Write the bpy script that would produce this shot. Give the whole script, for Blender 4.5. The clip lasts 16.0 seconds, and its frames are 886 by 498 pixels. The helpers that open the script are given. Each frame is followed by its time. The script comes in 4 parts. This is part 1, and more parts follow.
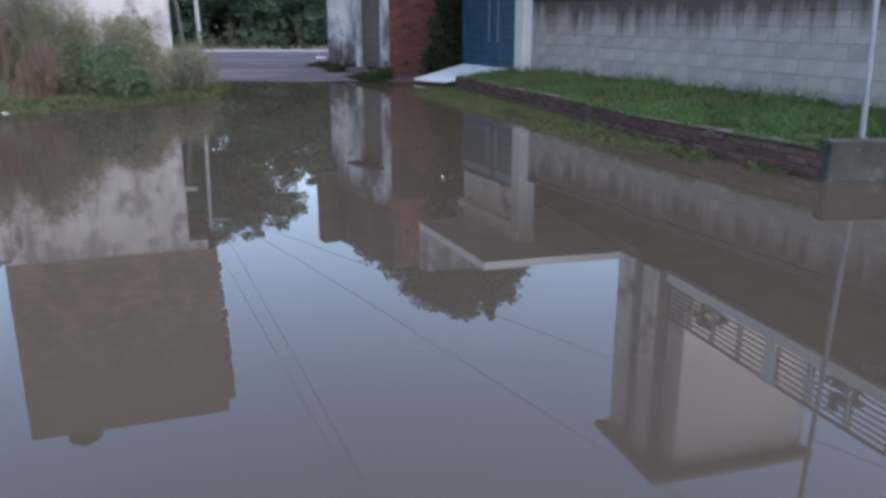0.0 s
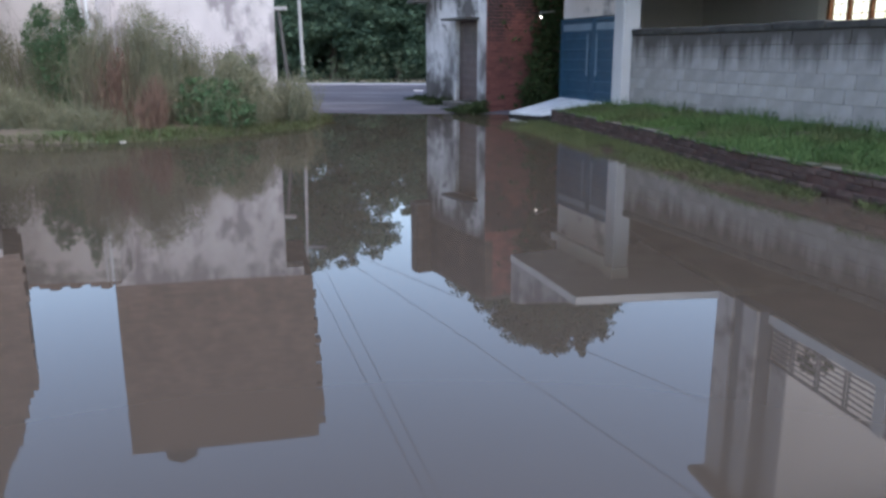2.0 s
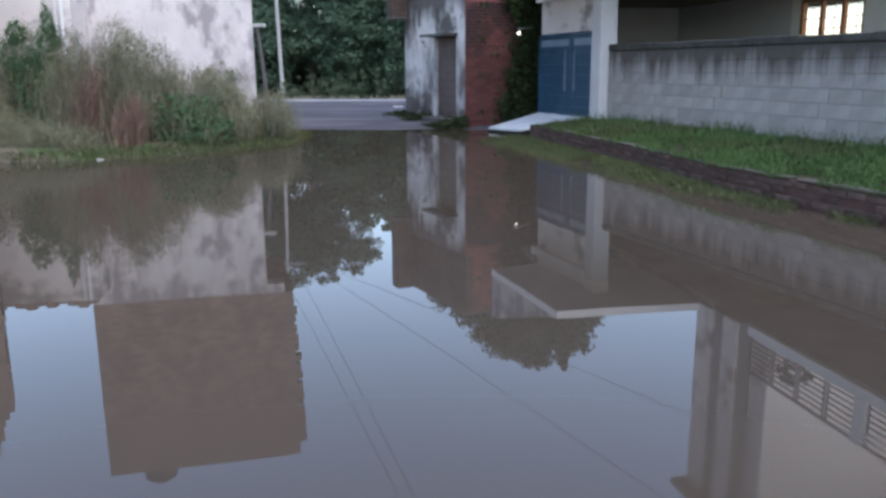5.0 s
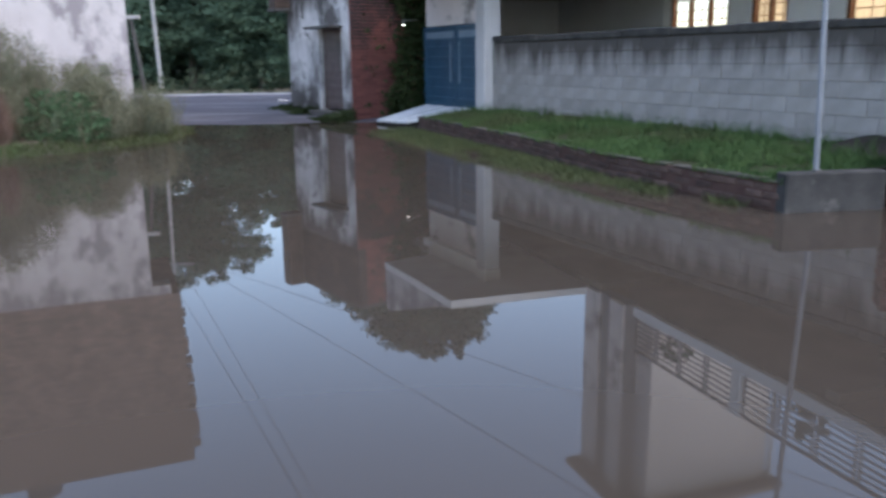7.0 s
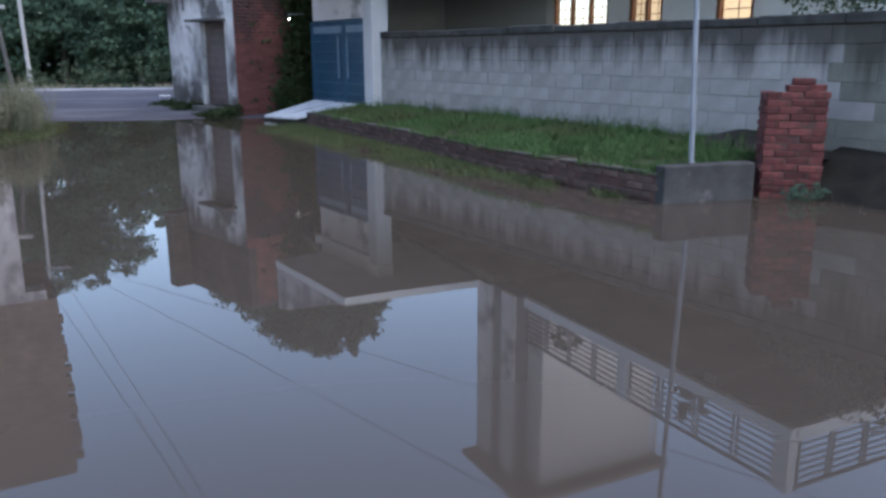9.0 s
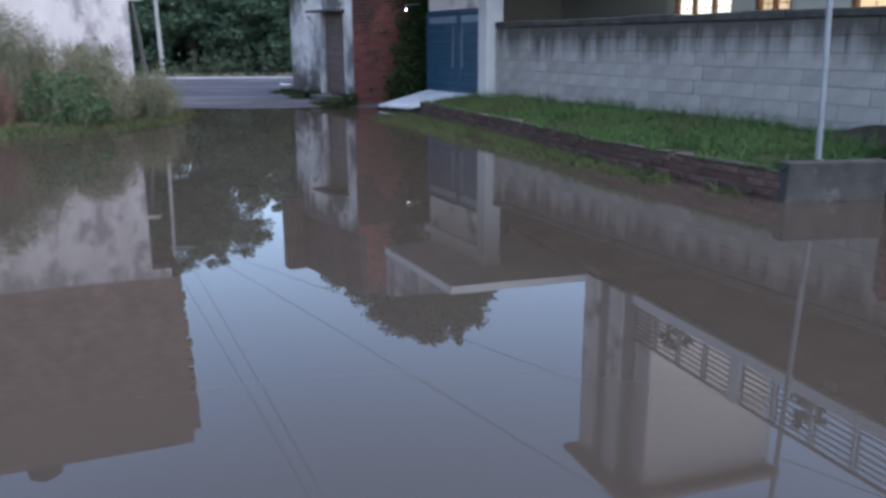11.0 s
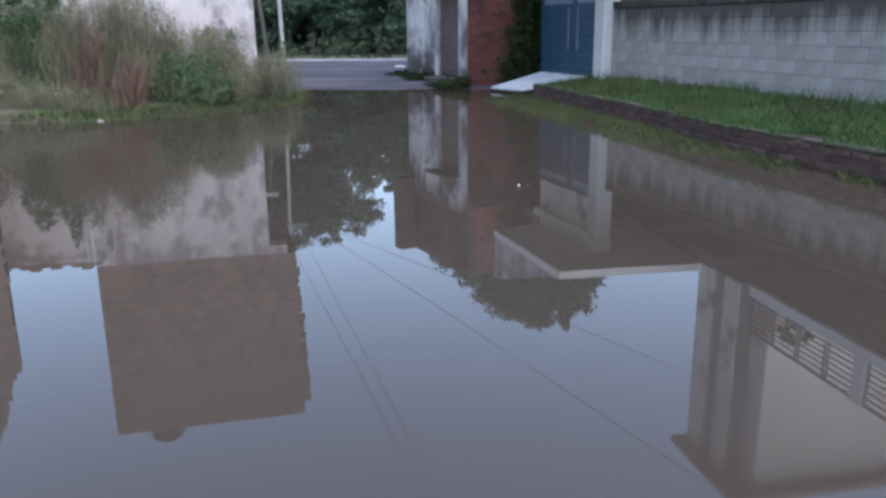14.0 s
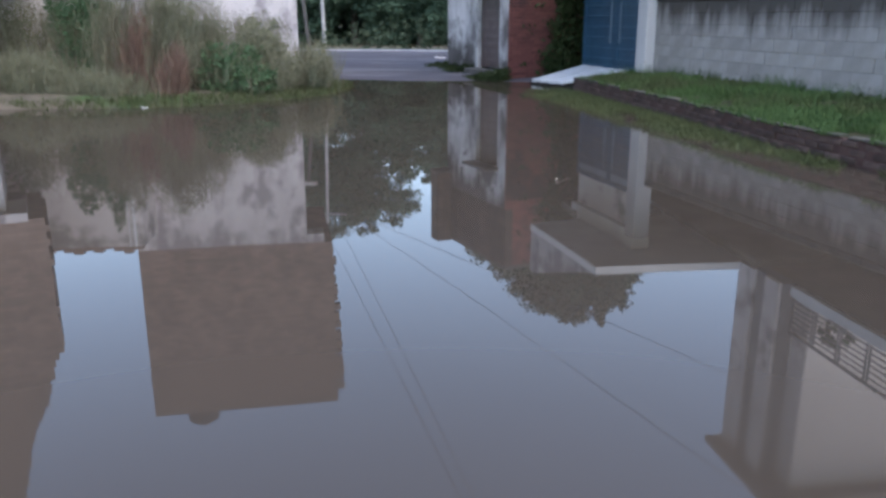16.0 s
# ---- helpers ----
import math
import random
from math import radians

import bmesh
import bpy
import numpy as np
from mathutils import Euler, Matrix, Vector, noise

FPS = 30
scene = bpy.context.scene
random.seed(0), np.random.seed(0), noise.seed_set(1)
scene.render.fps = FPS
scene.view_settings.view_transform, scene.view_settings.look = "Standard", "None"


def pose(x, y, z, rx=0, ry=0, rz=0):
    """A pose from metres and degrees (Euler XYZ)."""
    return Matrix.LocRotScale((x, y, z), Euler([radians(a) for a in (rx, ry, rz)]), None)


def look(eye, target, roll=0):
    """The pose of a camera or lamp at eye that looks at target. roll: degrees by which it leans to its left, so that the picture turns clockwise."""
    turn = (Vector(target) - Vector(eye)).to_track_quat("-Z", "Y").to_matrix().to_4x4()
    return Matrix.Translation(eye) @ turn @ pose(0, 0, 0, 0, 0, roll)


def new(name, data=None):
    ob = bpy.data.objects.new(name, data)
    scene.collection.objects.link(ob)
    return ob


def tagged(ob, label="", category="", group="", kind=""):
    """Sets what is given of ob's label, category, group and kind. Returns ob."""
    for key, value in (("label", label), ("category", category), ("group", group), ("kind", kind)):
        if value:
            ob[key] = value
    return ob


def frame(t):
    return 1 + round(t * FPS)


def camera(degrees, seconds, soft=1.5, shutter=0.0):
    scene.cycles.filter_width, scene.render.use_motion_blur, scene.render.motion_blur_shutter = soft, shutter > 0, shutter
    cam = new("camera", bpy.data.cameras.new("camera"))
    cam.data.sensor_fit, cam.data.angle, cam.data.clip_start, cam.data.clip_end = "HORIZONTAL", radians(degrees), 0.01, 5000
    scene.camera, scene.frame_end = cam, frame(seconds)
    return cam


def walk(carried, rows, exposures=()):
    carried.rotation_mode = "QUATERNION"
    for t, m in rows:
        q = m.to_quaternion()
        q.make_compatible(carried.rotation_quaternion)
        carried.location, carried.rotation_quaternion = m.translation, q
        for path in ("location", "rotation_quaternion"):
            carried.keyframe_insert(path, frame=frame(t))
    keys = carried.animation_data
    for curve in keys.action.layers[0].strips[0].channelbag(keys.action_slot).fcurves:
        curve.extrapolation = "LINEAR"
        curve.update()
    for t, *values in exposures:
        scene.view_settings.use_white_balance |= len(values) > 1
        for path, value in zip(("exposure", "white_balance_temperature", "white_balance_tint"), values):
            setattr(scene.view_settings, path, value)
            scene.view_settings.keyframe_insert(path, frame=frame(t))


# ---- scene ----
cam = camera(57.2, 16.0, soft=3.0, shutter=0.5)
EYE = (0.0, 0.0, 1.5)
PATH = [
    (0.0, pose(*EYE, 74.01, 0.01, 0.00)),
    (0.5, pose(*EYE, 74.86, 0.27, 3.36)),
    (1.0, pose(*EYE, 75.42, 0.28, 5.10)),
    (1.5, pose(*EYE, 75.82, 0.21, 6.07)),
    (2.0, pose(*EYE, 76.28, 0.14, 6.64)),
    (2.5, pose(*EYE, 76.58, 0.18, 6.79)),
    (3.0, pose(*EYE, 76.79, 0.20, 6.67)),
    (3.5, pose(*EYE, 76.91, 0.26, 6.37)),
    (4.0, pose(*EYE, 77.03, 0.26, 5.95)),
    (5.2, pose(*EYE, 77.40, 0.50, 5.00)),
    (6.3, pose(*EYE, 77.56, 0.90, 3.03)),
    (6.5, pose(*EYE, 77.22, 0.65, 2.25)),
    (7.0, pose(*EYE, 76.75, 0.70, -2.63)),
    (7.5, pose(*EYE, 76.36, 0.46, -6.42)),
    (8.0, pose(*EYE, 76.30, 0.41, -8.75)),
    (8.2, pose(*EYE, 76.29, 0.42, -9.41)),
    (9.2, pose(*EYE, 76.40, 0.20, -10.30)),
    (10.3, pose(*EYE, 76.32, 0.19, -7.04)),
    (10.5, pose(*EYE, 76.23, 0.33, -6.23)),
    (11.0, pose(*EYE, 75.76, 0.16, -2.46)),
    (11.5, pose(*EYE, 75.40, 0.03, 0.51)),
    (12.0, pose(*EYE, 75.04, 0.00, 2.78)),
    (12.5, pose(*EYE, 74.74, 0.20, 4.32)),
    (13.0, pose(*EYE, 74.68, 0.18, 5.11)),
    (13.5, pose(*EYE, 74.61, 0.33, 5.28)),
    (14.0, pose(*EYE, 74.59, 0.55, 5.33)),
    (14.5, pose(*EYE, 74.27, 0.58, 6.25)),
    (15.0, pose(*EYE, 73.74, 1.01, 7.77)),
    (15.5, pose(*EYE, 74.08, 1.25, 8.50)),
    (16.0, pose(*EYE, 74.04, -0.06, 8.13)),
]
walk(cam, PATH, [(0.0, 2.04, 7250, 12), (2.0, 2.04, 7250, 12), (4.2, 2.04, 7250, 12), (6.5, 2.0, 7250, 12), (8.0, 1.93, 6950, 12),
                 (10.5, 1.9, 6800, 12), (12.0, 1.99, 7050, 12), (14.5, 2.06, 7150, 12), (16.0, 2.06, 7250, 12)])

# ---- light: an overcast evening sky ----
world = bpy.data.worlds.new("world")
scene.world = world
world.use_nodes = True
wn = world.node_tree
sky = wn.nodes.new("ShaderNodeTexSky")
sky.sky_type = "NISHITA"
sky.sun_disc = False
sky.sun_elevation = radians(63)
sky.sun_rotation = radians(135)
sky.air_density, sky.dust_density, sky.ozone_density = 1.0, 1.3, 2.6
wn.links.new(sky.outputs[0], wn.nodes["Background"].inputs[0])
wn.nodes["Background"].inputs[1].default_value = 0.15
sun = new("sun", bpy.data.lights.new("sun", "SUN"))
sun.data.energy, sun.data.angle, sun.data.color = 0.3, radians(50), (1.0, 0.96, 0.92)
sun.matrix_world = look((6.4, 10 - 6.4, 17.8), (0, 10, 0))


# ---- materials ----
def mat(name, c1, c2, rough=0.85, scale=3.0, grain=60.0, bump=0.15, dist=0.01, dirt=None, dirt_scale=0.7, dirt_at=0.55,
        stretch=(1, 1, 1), per_piece=0.0, island=False, metal=0.0, spec=0.3, sharp=0.1):
    """A surface with two colours mixed at a broad scale, fine grain and relief, and optional dirt patches."""
    m = bpy.data.materials.new(name)
    m.use_nodes = True
    t = m.node_tree
    N, L = t.nodes.new, t.links.new
    b = t.nodes["Principled BSDF"]
    b.inputs["Roughness"].default_value, b.inputs["Metallic"].default_value = rough, metal
    b.inputs["Specular IOR Level"].default_value = spec
    tc, mp = N("ShaderNodeTexCoord"), N("ShaderNodeMapping")
    mp.inputs["Scale"].default_value = stretch
    L(tc.outputs["Object"], mp.inputs[0])
    n1, n2 = N("ShaderNodeTexNoise"), N("ShaderNodeTexNoise")
    n1.inputs["Scale"].default_value, n2.inputs["Scale"].default_value = scale, grain
    n1.inputs["Detail"].default_value, n2.inputs["Detail"].default_value = 6, 4
    for n in (n1, n2):
        L(mp.outputs[0], n.inputs["Vector"])
    add = N("ShaderNodeMath")
    add.operation = "MULTIPLY_ADD"
    L(n2.outputs[0], add.inputs[0])
    add.inputs[1].default_value = 0.35
    L(n1.outputs[0], add.inputs[2])
    ramp = N("ShaderNodeMapRange")
    ramp.inputs[1].default_value, ramp.inputs[2].default_value = 0.45, 0.9
    L(add.outputs[0], ramp.inputs[0])
    mix = N("ShaderNodeMix")
    mix.data_type = "RGBA"
    mix.inputs[6].default_value, mix.inputs[7].default_value = (*c1, 1), (*c2, 1)
    L(ramp.outputs[0], mix.inputs[0])
    col = mix.outputs[2]
    if dirt:
        n3, r3, m3 = N("ShaderNodeTexNoise"), N("ShaderNodeMapRange"), N("ShaderNodeMix")
        n3.inputs["Scale"].default_value, n3.inputs["Detail"].default_value = dirt_scale, 8
        n3.inputs["Roughness"].default_value = 0.65
        L(mp.outputs[0], n3.inputs["Vector"])
        r3.inputs[1].default_value, r3.inputs[2].default_value = dirt_at, dirt_at + sharp
        L(n3.outputs[0], r3.inputs[0])
        m3.data_type = "RGBA"
        m3.inputs[7].default_value = (*dirt, 1)
        L(r3.outputs[0], m3.inputs[0])
        L(col, m3.inputs[6])
        col = m3.outputs[2]
    if per_piece:
        info = N("ShaderNodeNewGeometry") if island else N("ShaderNodeObjectInfo")
        hs, r4 = N("ShaderNodeHueSaturation"), N("ShaderNodeMapRange")
        r4.inputs[3].default_value, r4.inputs[4].default_value = 1 - per_piece, 1 + per_piece
        L(info.outputs["Random Per Island" if island else "Random"], r4.inputs[0])
        L(r4.outputs[0], hs.inputs["Value"])
        L(col, hs.inputs["Color"])
        col = hs.outputs[0]
    L(col, b.inputs["Base Color"])
    bp = N("ShaderNodeBump")
    bp.inputs["Strength"].default_value, bp.inputs["Distance"].default_value = bump * 3, dist
    L(add.outputs[0], bp.inputs["Height"])
    L(bp.outputs[0], b.inputs["Normal"])
    return m


def brick_mat(name, c1, c2, mortar, stain, stain_at=0.5, vertical="XZ", w=0.24, h=0.085):
    """Courses of brick for walls that stay far off, with stains."""
    m = mat(name, c1, c2, dirt=stain, dirt_scale=0.6, dirt_at=stain_at, sharp=0.25)
    t = m.node_tree
    N, L = t.nodes.new, t.links.new
    b = t.nodes["Principled BSDF"]
    old = b.inputs["Base Color"].links[0].from_socket
    tc, sep, com, br, mx = (N(k) for k in ("ShaderNodeTexCoord", "ShaderNodeSeparateXYZ", "ShaderNodeCombineXYZ", "ShaderNodeTexBrick", "ShaderNodeMix"))
    L(tc.outputs["Object"], sep.inputs[0])
    add = N("ShaderNodeMath")
    L(sep.outputs[0], add.inputs[0])
    L(sep.outputs[1], add.inputs[1])
    L(add.outputs[0], com.inputs[0])
    L(sep.outputs[2], com.inputs[1])
    L(com.outputs[0], br.inputs["Vector"])
    br.inputs["Scale"].default_value = 1.0
    br.inputs["Brick Width"].default_value, br.inputs["Row Height"].default_value, br.inputs["Mortar Size"].default_value = w, h, 0.008
    br.inputs["Color1"].default_value, br.inputs["Color2"].default_value, br.inputs["Mortar"].default_value = (0.8, 0.8, 0.8, 1), (1.15, 1.1, 1.1, 1), (*mortar, 1)
    mx.data_type, mx.blend_type = "RGBA", "MULTIPLY"
    mx.inputs[0].default_value = 1.0
    L(old, mx.inputs[6])
    L(br.outputs[0], mx.inputs[7])
    L(mx.outputs[2], b.inputs["Base Color"])
    return m


def streak(m, c, top, depth_m, scale=2.2, strength=0.9):
    """Dark rain streaks that run down from a wall's coping at height top."""
    t = m.node_tree
    N, L = t.nodes.new, t.links.new
    b = t.nodes["Principled BSDF"]
    old = b.inputs["Base Color"].links[0].from_socket
    geo, mp, n, sep, r, ad, mx = (N(k) for k in ("ShaderNodeNewGeometry", "ShaderNodeMapping", "ShaderNodeTexNoise", "ShaderNodeSeparateXYZ", "ShaderNodeMapRange", "ShaderNodeMath", "ShaderNodeMix"))
    mp.inputs["Scale"].default_value = (1, 1, 0.05)
    L(geo.outputs["Position"], mp.inputs[0])
    L(mp.outputs[0], n.inputs["Vector"])
    n.inputs["Scale"].default_value, n.inputs["Detail"].default_value, n.inputs["Roughness"].default_value = scale, 8, 0.62
    L(geo.outputs["Position"], sep.inputs[0])
    r.inputs[1].default_value, r.inputs[2].default_value = top - depth_m, top
    r.inputs[3].default_value, r.inputs[4].default_value = -0.38, 0.42
    L(sep.outputs[2], r.inputs[0])
    L(n.outputs[0], ad.inputs[0])
    L(r.outputs[0], ad.inputs[1])
    r2 = N("ShaderNodeMapRange")
    r2.inputs[1].default_value, r2.inputs[2].default_value, r2.inputs[4].default_value = 0.45, 0.75, strength
    L(ad.outputs[0], r2.inputs[0])
    mx.data_type = "RGBA"
    mx.inputs[7].default_value = (*c, 1)
    L(r2.outputs[0], mx.inputs[0])
    L(old, mx.inputs[6])
    L(mx.outputs[2], b.inputs["Base Color"])
    return m


def blotch(m, c, spots, strength=0.9):
    """Ragged soot and mould stains: each spot is a place in the world and a radius."""
    t = m.node_tree
    N, L = t.nodes.new, t.links.new
    b = t.nodes["Principled BSDF"]
    geo, n = N("ShaderNodeNewGeometry"), N("ShaderNodeTexNoise")
    L(geo.outputs["Position"], n.inputs["Vector"])
    n.inputs["Scale"].default_value, n.inputs["Detail"].default_value, n.inputs["Roughness"].default_value = 2.6, 7, 0.65
    for x, y, z, radius in spots:
        old = b.inputs["Base Color"].links[0].from_socket
        d, r, ad, r2, mx = (N(k) for k in ("ShaderNodeVectorMath", "ShaderNodeMapRange", "ShaderNodeMath", "ShaderNodeMapRange", "ShaderNodeMix"))
        d.operation = "DISTANCE"
        L(geo.outputs["Position"], d.inputs[0])
        d.inputs[1].default_value = (x, y, z)
        L(d.outputs["Value"], r.inputs[0])
        r.inputs[2].default_value, r.inputs[3].default_value, r.inputs[4].default_value = radius, 0.4, -0.2
        L(r.outputs[0], ad.inputs[0])
        L(n.outputs[0], ad.inputs[1])
        L(ad.outputs[0], r2.inputs[0])
        r2.inputs[1].default_value, r2.inputs[2].default_value, r2.inputs[4].default_value = 0.42, 0.72, strength
        mx.data_type = "RGBA"
        mx.inputs[7].default_value = (*c, 1)
        L(r2.outputs[0], mx.inputs[0])
        L(old, mx.inputs[6])
        L(mx.outputs[2], b.inputs["Base Color"])
    return m


def leaf_mat(name, c1, c2, c3=None):
    m = mat(name, c1, c2, rough=0.8, scale=0.8, grain=9, per_piece=0.13, spec=0.15, island=True, dirt=c3, dirt_scale=0.5, dirt_at=0.52)
    b = m.node_tree.nodes["Principled BSDF"]
    b.inputs["Transmission Weight"].default_value = 0.0
    b.inputs["Subsurface Weight"].default_value = 0.0
    return m


M_BLOCK = streak(mat("concrete_block", (0.2, 0.188, 0.176), (0.32, 0.302, 0.288), scale=2, per_piece=0.09, dirt=(0.2, 0.185, 0.165), dirt_scale=1.3, dirt_at=0.55, sharp=0.2),
                 (0.048, 0.041, 0.035), 1.9, 1.05, scale=3.4)
# darker olive version of the block, for the wall's near end
M_BLOCK_GREEN = streak(mat("olive_block", (0.11, 0.107, 0.088), (0.19, 0.184, 0.158), scale=2, per_piece=0.08, dirt=(0.12, 0.12, 0.085), dirt_scale=1.1, dirt_at=0.5, sharp=0.2),
                       (0.045, 0.042, 0.034), 1.9, 1.2, scale=3.4)
M_MORTAR = streak(mat("mortar", (0.18, 0.168, 0.156), (0.28, 0.264, 0.25), scale=4), (0.048, 0.041, 0.035), 1.9, 1.05, scale=3.4)
M_COPING = mat("blackened_coping", (0.02, 0.02, 0.018), (0.065, 0.06, 0.054), scale=4)
M_BRICK = mat("red_brick", (0.07, 0.021, 0.02), (0.15, 0.043, 0.038), scale=6, grain=90, per_piece=0.35, dirt=(0.035, 0.02, 0.018), dirt_scale=4, dirt_at=0.47, sharp=0.2)
M_BRICK_OLD = mat("old_brick", (0.045, 0.03, 0.026), (0.1, 0.062, 0.052), scale=6, grain=90, per_piece=0.35, dirt=(0.06, 0.065, 0.045), dirt_scale=2, dirt_at=0.5)
M_BRICK_MORTAR = mat("brick_mortar", (0.05, 0.026, 0.022), (0.09, 0.05, 0.042), scale=7)
M_BRICK_FAR = brick_mat("bare_brick", (0.2, 0.14, 0.112), (0.27, 0.195, 0.158), (0.8, 0.8, 0.8), (0.14, 0.105, 0.088), 0.5)
M_BRICK_RED = brick_mat("bare_red_brick", (0.14, 0.05, 0.045), (0.22, 0.08, 0.07), (0.75, 0.75, 0.75), (0.045, 0.03, 0.03), 0.46)
M_BRICK_DARK = brick_mat("dark_bare_brick", (0.06, 0.042, 0.035), (0.11, 0.076, 0.063), (0.8, 0.8, 0.8), (0.035, 0.028, 0.025), 0.46)
M_PLASTER = mat("weathered_plaster", (0.46, 0.42, 0.418), (0.61, 0.563, 0.558), scale=1.5, dirt=(0.28, 0.25, 0.258), dirt_scale=1.1, dirt_at=0.49, stretch=(1, 1, 0.6), sharp=0.1)
M_PLASTER_B = mat("stained_plaster", (0.4, 0.39, 0.39), (0.55, 0.54, 0.535), scale=1.5, dirt=(0.13, 0.12, 0.12), dirt_scale=0.9, dirt_at=0.53, stretch=(1, 1, 0.4), sharp=0.2)
M_PLASTER_A = streak(mat("soot_streaked_plaster", (0.5, 0.49, 0.5), (0.68, 0.67, 0.67), scale=1.5, dirt=(0.12, 0.11, 0.11), dirt_scale=0.8, dirt_at=0.44, stretch=(1, 1, 0.6), sharp=0.22),
                     (0.055, 0.047, 0.042), 3.4, 1.3, scale=1.6)
M_MUD = mat("wet_mud", (0.014, 0.013, 0.012), (0.034, 0.031, 0.028), scale=3, spec=0.06)
blotch(M_PLASTER_A, (0.05, 0.043, 0.04), [(-3.07, 23.07, 0.3, 1.5), (-2.48, 22.14, 0.0, 1.0), (-1.84, 21.13, 2.5, 0.7), (-3.13, 23.16, 2.7, 0.9), (-1.39, 20.41, 0.2, 0.6)])
M_PLASTER_C = mat("pinkish_plaster", (0.52, 0.47, 0.46), (0.64, 0.59, 0.57), scale=1.2, dirt=(0.24, 0.22, 0.21), dirt_scale=0.8, dirt_at=0.52)
M_CREAM = mat("cream_paint", (0.74, 0.67, 0.63), (0.82, 0.75, 0.71), scale=0.8, bump=0.05, dirt=(0.55, 0.49, 0.43), dirt_scale=0.7, dirt_at=0.6, sharp=0.3)
M_WHITE = mat("white_paint", (0.68, 0.68, 0.69), (0.8, 0.8, 0.8), scale=1.2, bump=0.06, dirt=(0.45, 0.44, 0.43), dirt_scale=1.2, dirt_at=0.62)
M_GREYWALL = mat("grey_paint", (0.46, 0.47, 0.5), (0.54, 0.55, 0.58), scale=0.8, bump=0.05)
M_FIN = mat("grey_fin", (0.13, 0.135, 0.145), (0.2, 0.205, 0.215), scale=1.5)
M_SLAB = mat("slab_edge", (0.72, 0.7, 0.68), (0.84, 0.82, 0.8), scale=2, dirt=(0.5, 0.46, 0.43), dirt_scale=1.5, dirt_at=0.62)
M_EAVE = mat("stained_slab", (0.22, 0.17, 0.14), (0.34, 0.28, 0.24), scale=2)
# brown darkened to carry the shade under the slabs
M_SOFFIT_SHADE = mat("shaded_soffit", (0.13, 0.115, 0.095), (0.2, 0.18, 0.15), scale=1)
M_BLUE = mat("blue_gate_paint", (0.012, 0.052, 0.09), (0.022, 0.075, 0.125), rough=0.5, scale=3, bump=0.03, dirt=(0.05, 0.06, 0.075), dirt_at=0.6, spec=0.4)
M_PALE = mat("pale_panel", (0.12, 0.18, 0.23), (0.17, 0.23, 0.29), rough=0.5)
M_RAMP = mat("ramp_slab", (0.5, 0.51, 0.52), (0.66, 0.67, 0.68), scale=2, bump=0.05, dirt=(0.4, 0.4, 0.4), dirt_scale=1.5, dirt_at=0.62)
M_CONC = mat("concrete", (0.06, 0.057, 0.054), (0.11, 0.105, 0.1), scale=3, dirt=(0.05, 0.05, 0.045), dirt_scale=1.5, dirt_at=0.55)
M_LIP = mat("mortar_lip", (0.055, 0.049, 0.042), (0.115, 0.102, 0.09), scale=4, dirt=(0.04, 0.045, 0.03), dirt_scale=2, dirt_at=0.5)
M_ROAD = mat("wet_asphalt", (0.034, 0.034, 0.045), (0.07, 0.069, 0.086), rough=0.8, scale=1.2, grain=140, dirt=(0.105, 0.102, 0.12), dirt_scale=0.5, dirt_at=0.5, spec=0.25, stretch=(0.5, 2.5, 1))
M_SOIL = mat("muddy_soil", (0.07, 0.06, 0.045), (0.12, 0.1, 0.075), scale=1.5, grain=40, dirt=(0.05, 0.085, 0.03), dirt_scale=0.6, dirt_at=0.5)
M_GRASS = leaf_mat("grass", (0.036, 0.072, 0.024), (0.064, 0.115, 0.04), (0.055, 0.07, 0.03))
M_GRASS_WET = leaf_mat("drowned_grass", (0.046, 0.06, 0.026), (0.078, 0.092, 0.04))
M_LEAF_DARK = leaf_mat("dark_leaf", (0.04, 0.074, 0.05), (0.078, 0.128, 0.084))
M_LEAF_RUST = leaf_mat("rust_leaf", (0.13, 0.08, 0.062), (0.2, 0.13, 0.1))
M_LEAF_MID = leaf_mat("mid_leaf", (0.042, 0.085, 0.042), (0.075, 0.13, 0.062))
M_LEAF_OLIVE = leaf_mat("olive_leaf", (0.12, 0.122, 0.078), (0.2, 0.195, 0.13), (0.085, 0.105, 0.07))
M_LEAF_ROAD = leaf_mat("roadside_leaf", (0.04, 0.062, 0.038), (0.075, 0.1, 0.06))
M_STALK = leaf_mat("dry_stalk", (0.1, 0.075, 0.055), (0.16, 0.12, 0.085))
M_BARK = mat("bark", (0.06, 0.05, 0.04), (0.12, 0.1, 0.08), scale=5, stretch=(1, 1, 0.3))
M_STEEL = mat("galvanised_steel", (0.17, 0.185, 0.21), (0.25, 0.265, 0.29), rough=0.6, metal=0.2)
M_RAIL = mat("rail_paint", (0.15, 0.145, 0.15), (0.22, 0.215, 0.22), rough=0.5)
M_WIRE = mat("cable_sheath", (0.03, 0.03, 0.035), (0.05, 0.05, 0.055))
M_POLE = mat("pole_concrete", (0.3, 0.29, 0.28), (0.42, 0.41, 0.4))
M_SHUTTER = mat("brown_door", (0.085, 0.06, 0.058), (0.13, 0.096, 0.092), rough=0.6, scale=4, dirt=(0.07, 0.06, 0.055), dirt_scale=2)
M_FRAME = mat("brown_window_frame", (0.13, 0.055, 0.03), (0.2, 0.09, 0.05), rough=0.5)
M_CURTAIN = mat("curtain", (0.74, 0.66, 0.54), (0.82, 0.74, 0.62), scale=4)
M_TANK = mat("black_tank", (0.03, 0.03, 0.03), (0.06, 0.055, 0.055), rough=0.5)
M_PIPE = mat("pvc_pipe", (0.6, 0.6, 0.6), (0.72, 0.72, 0.72), rough=0.5)
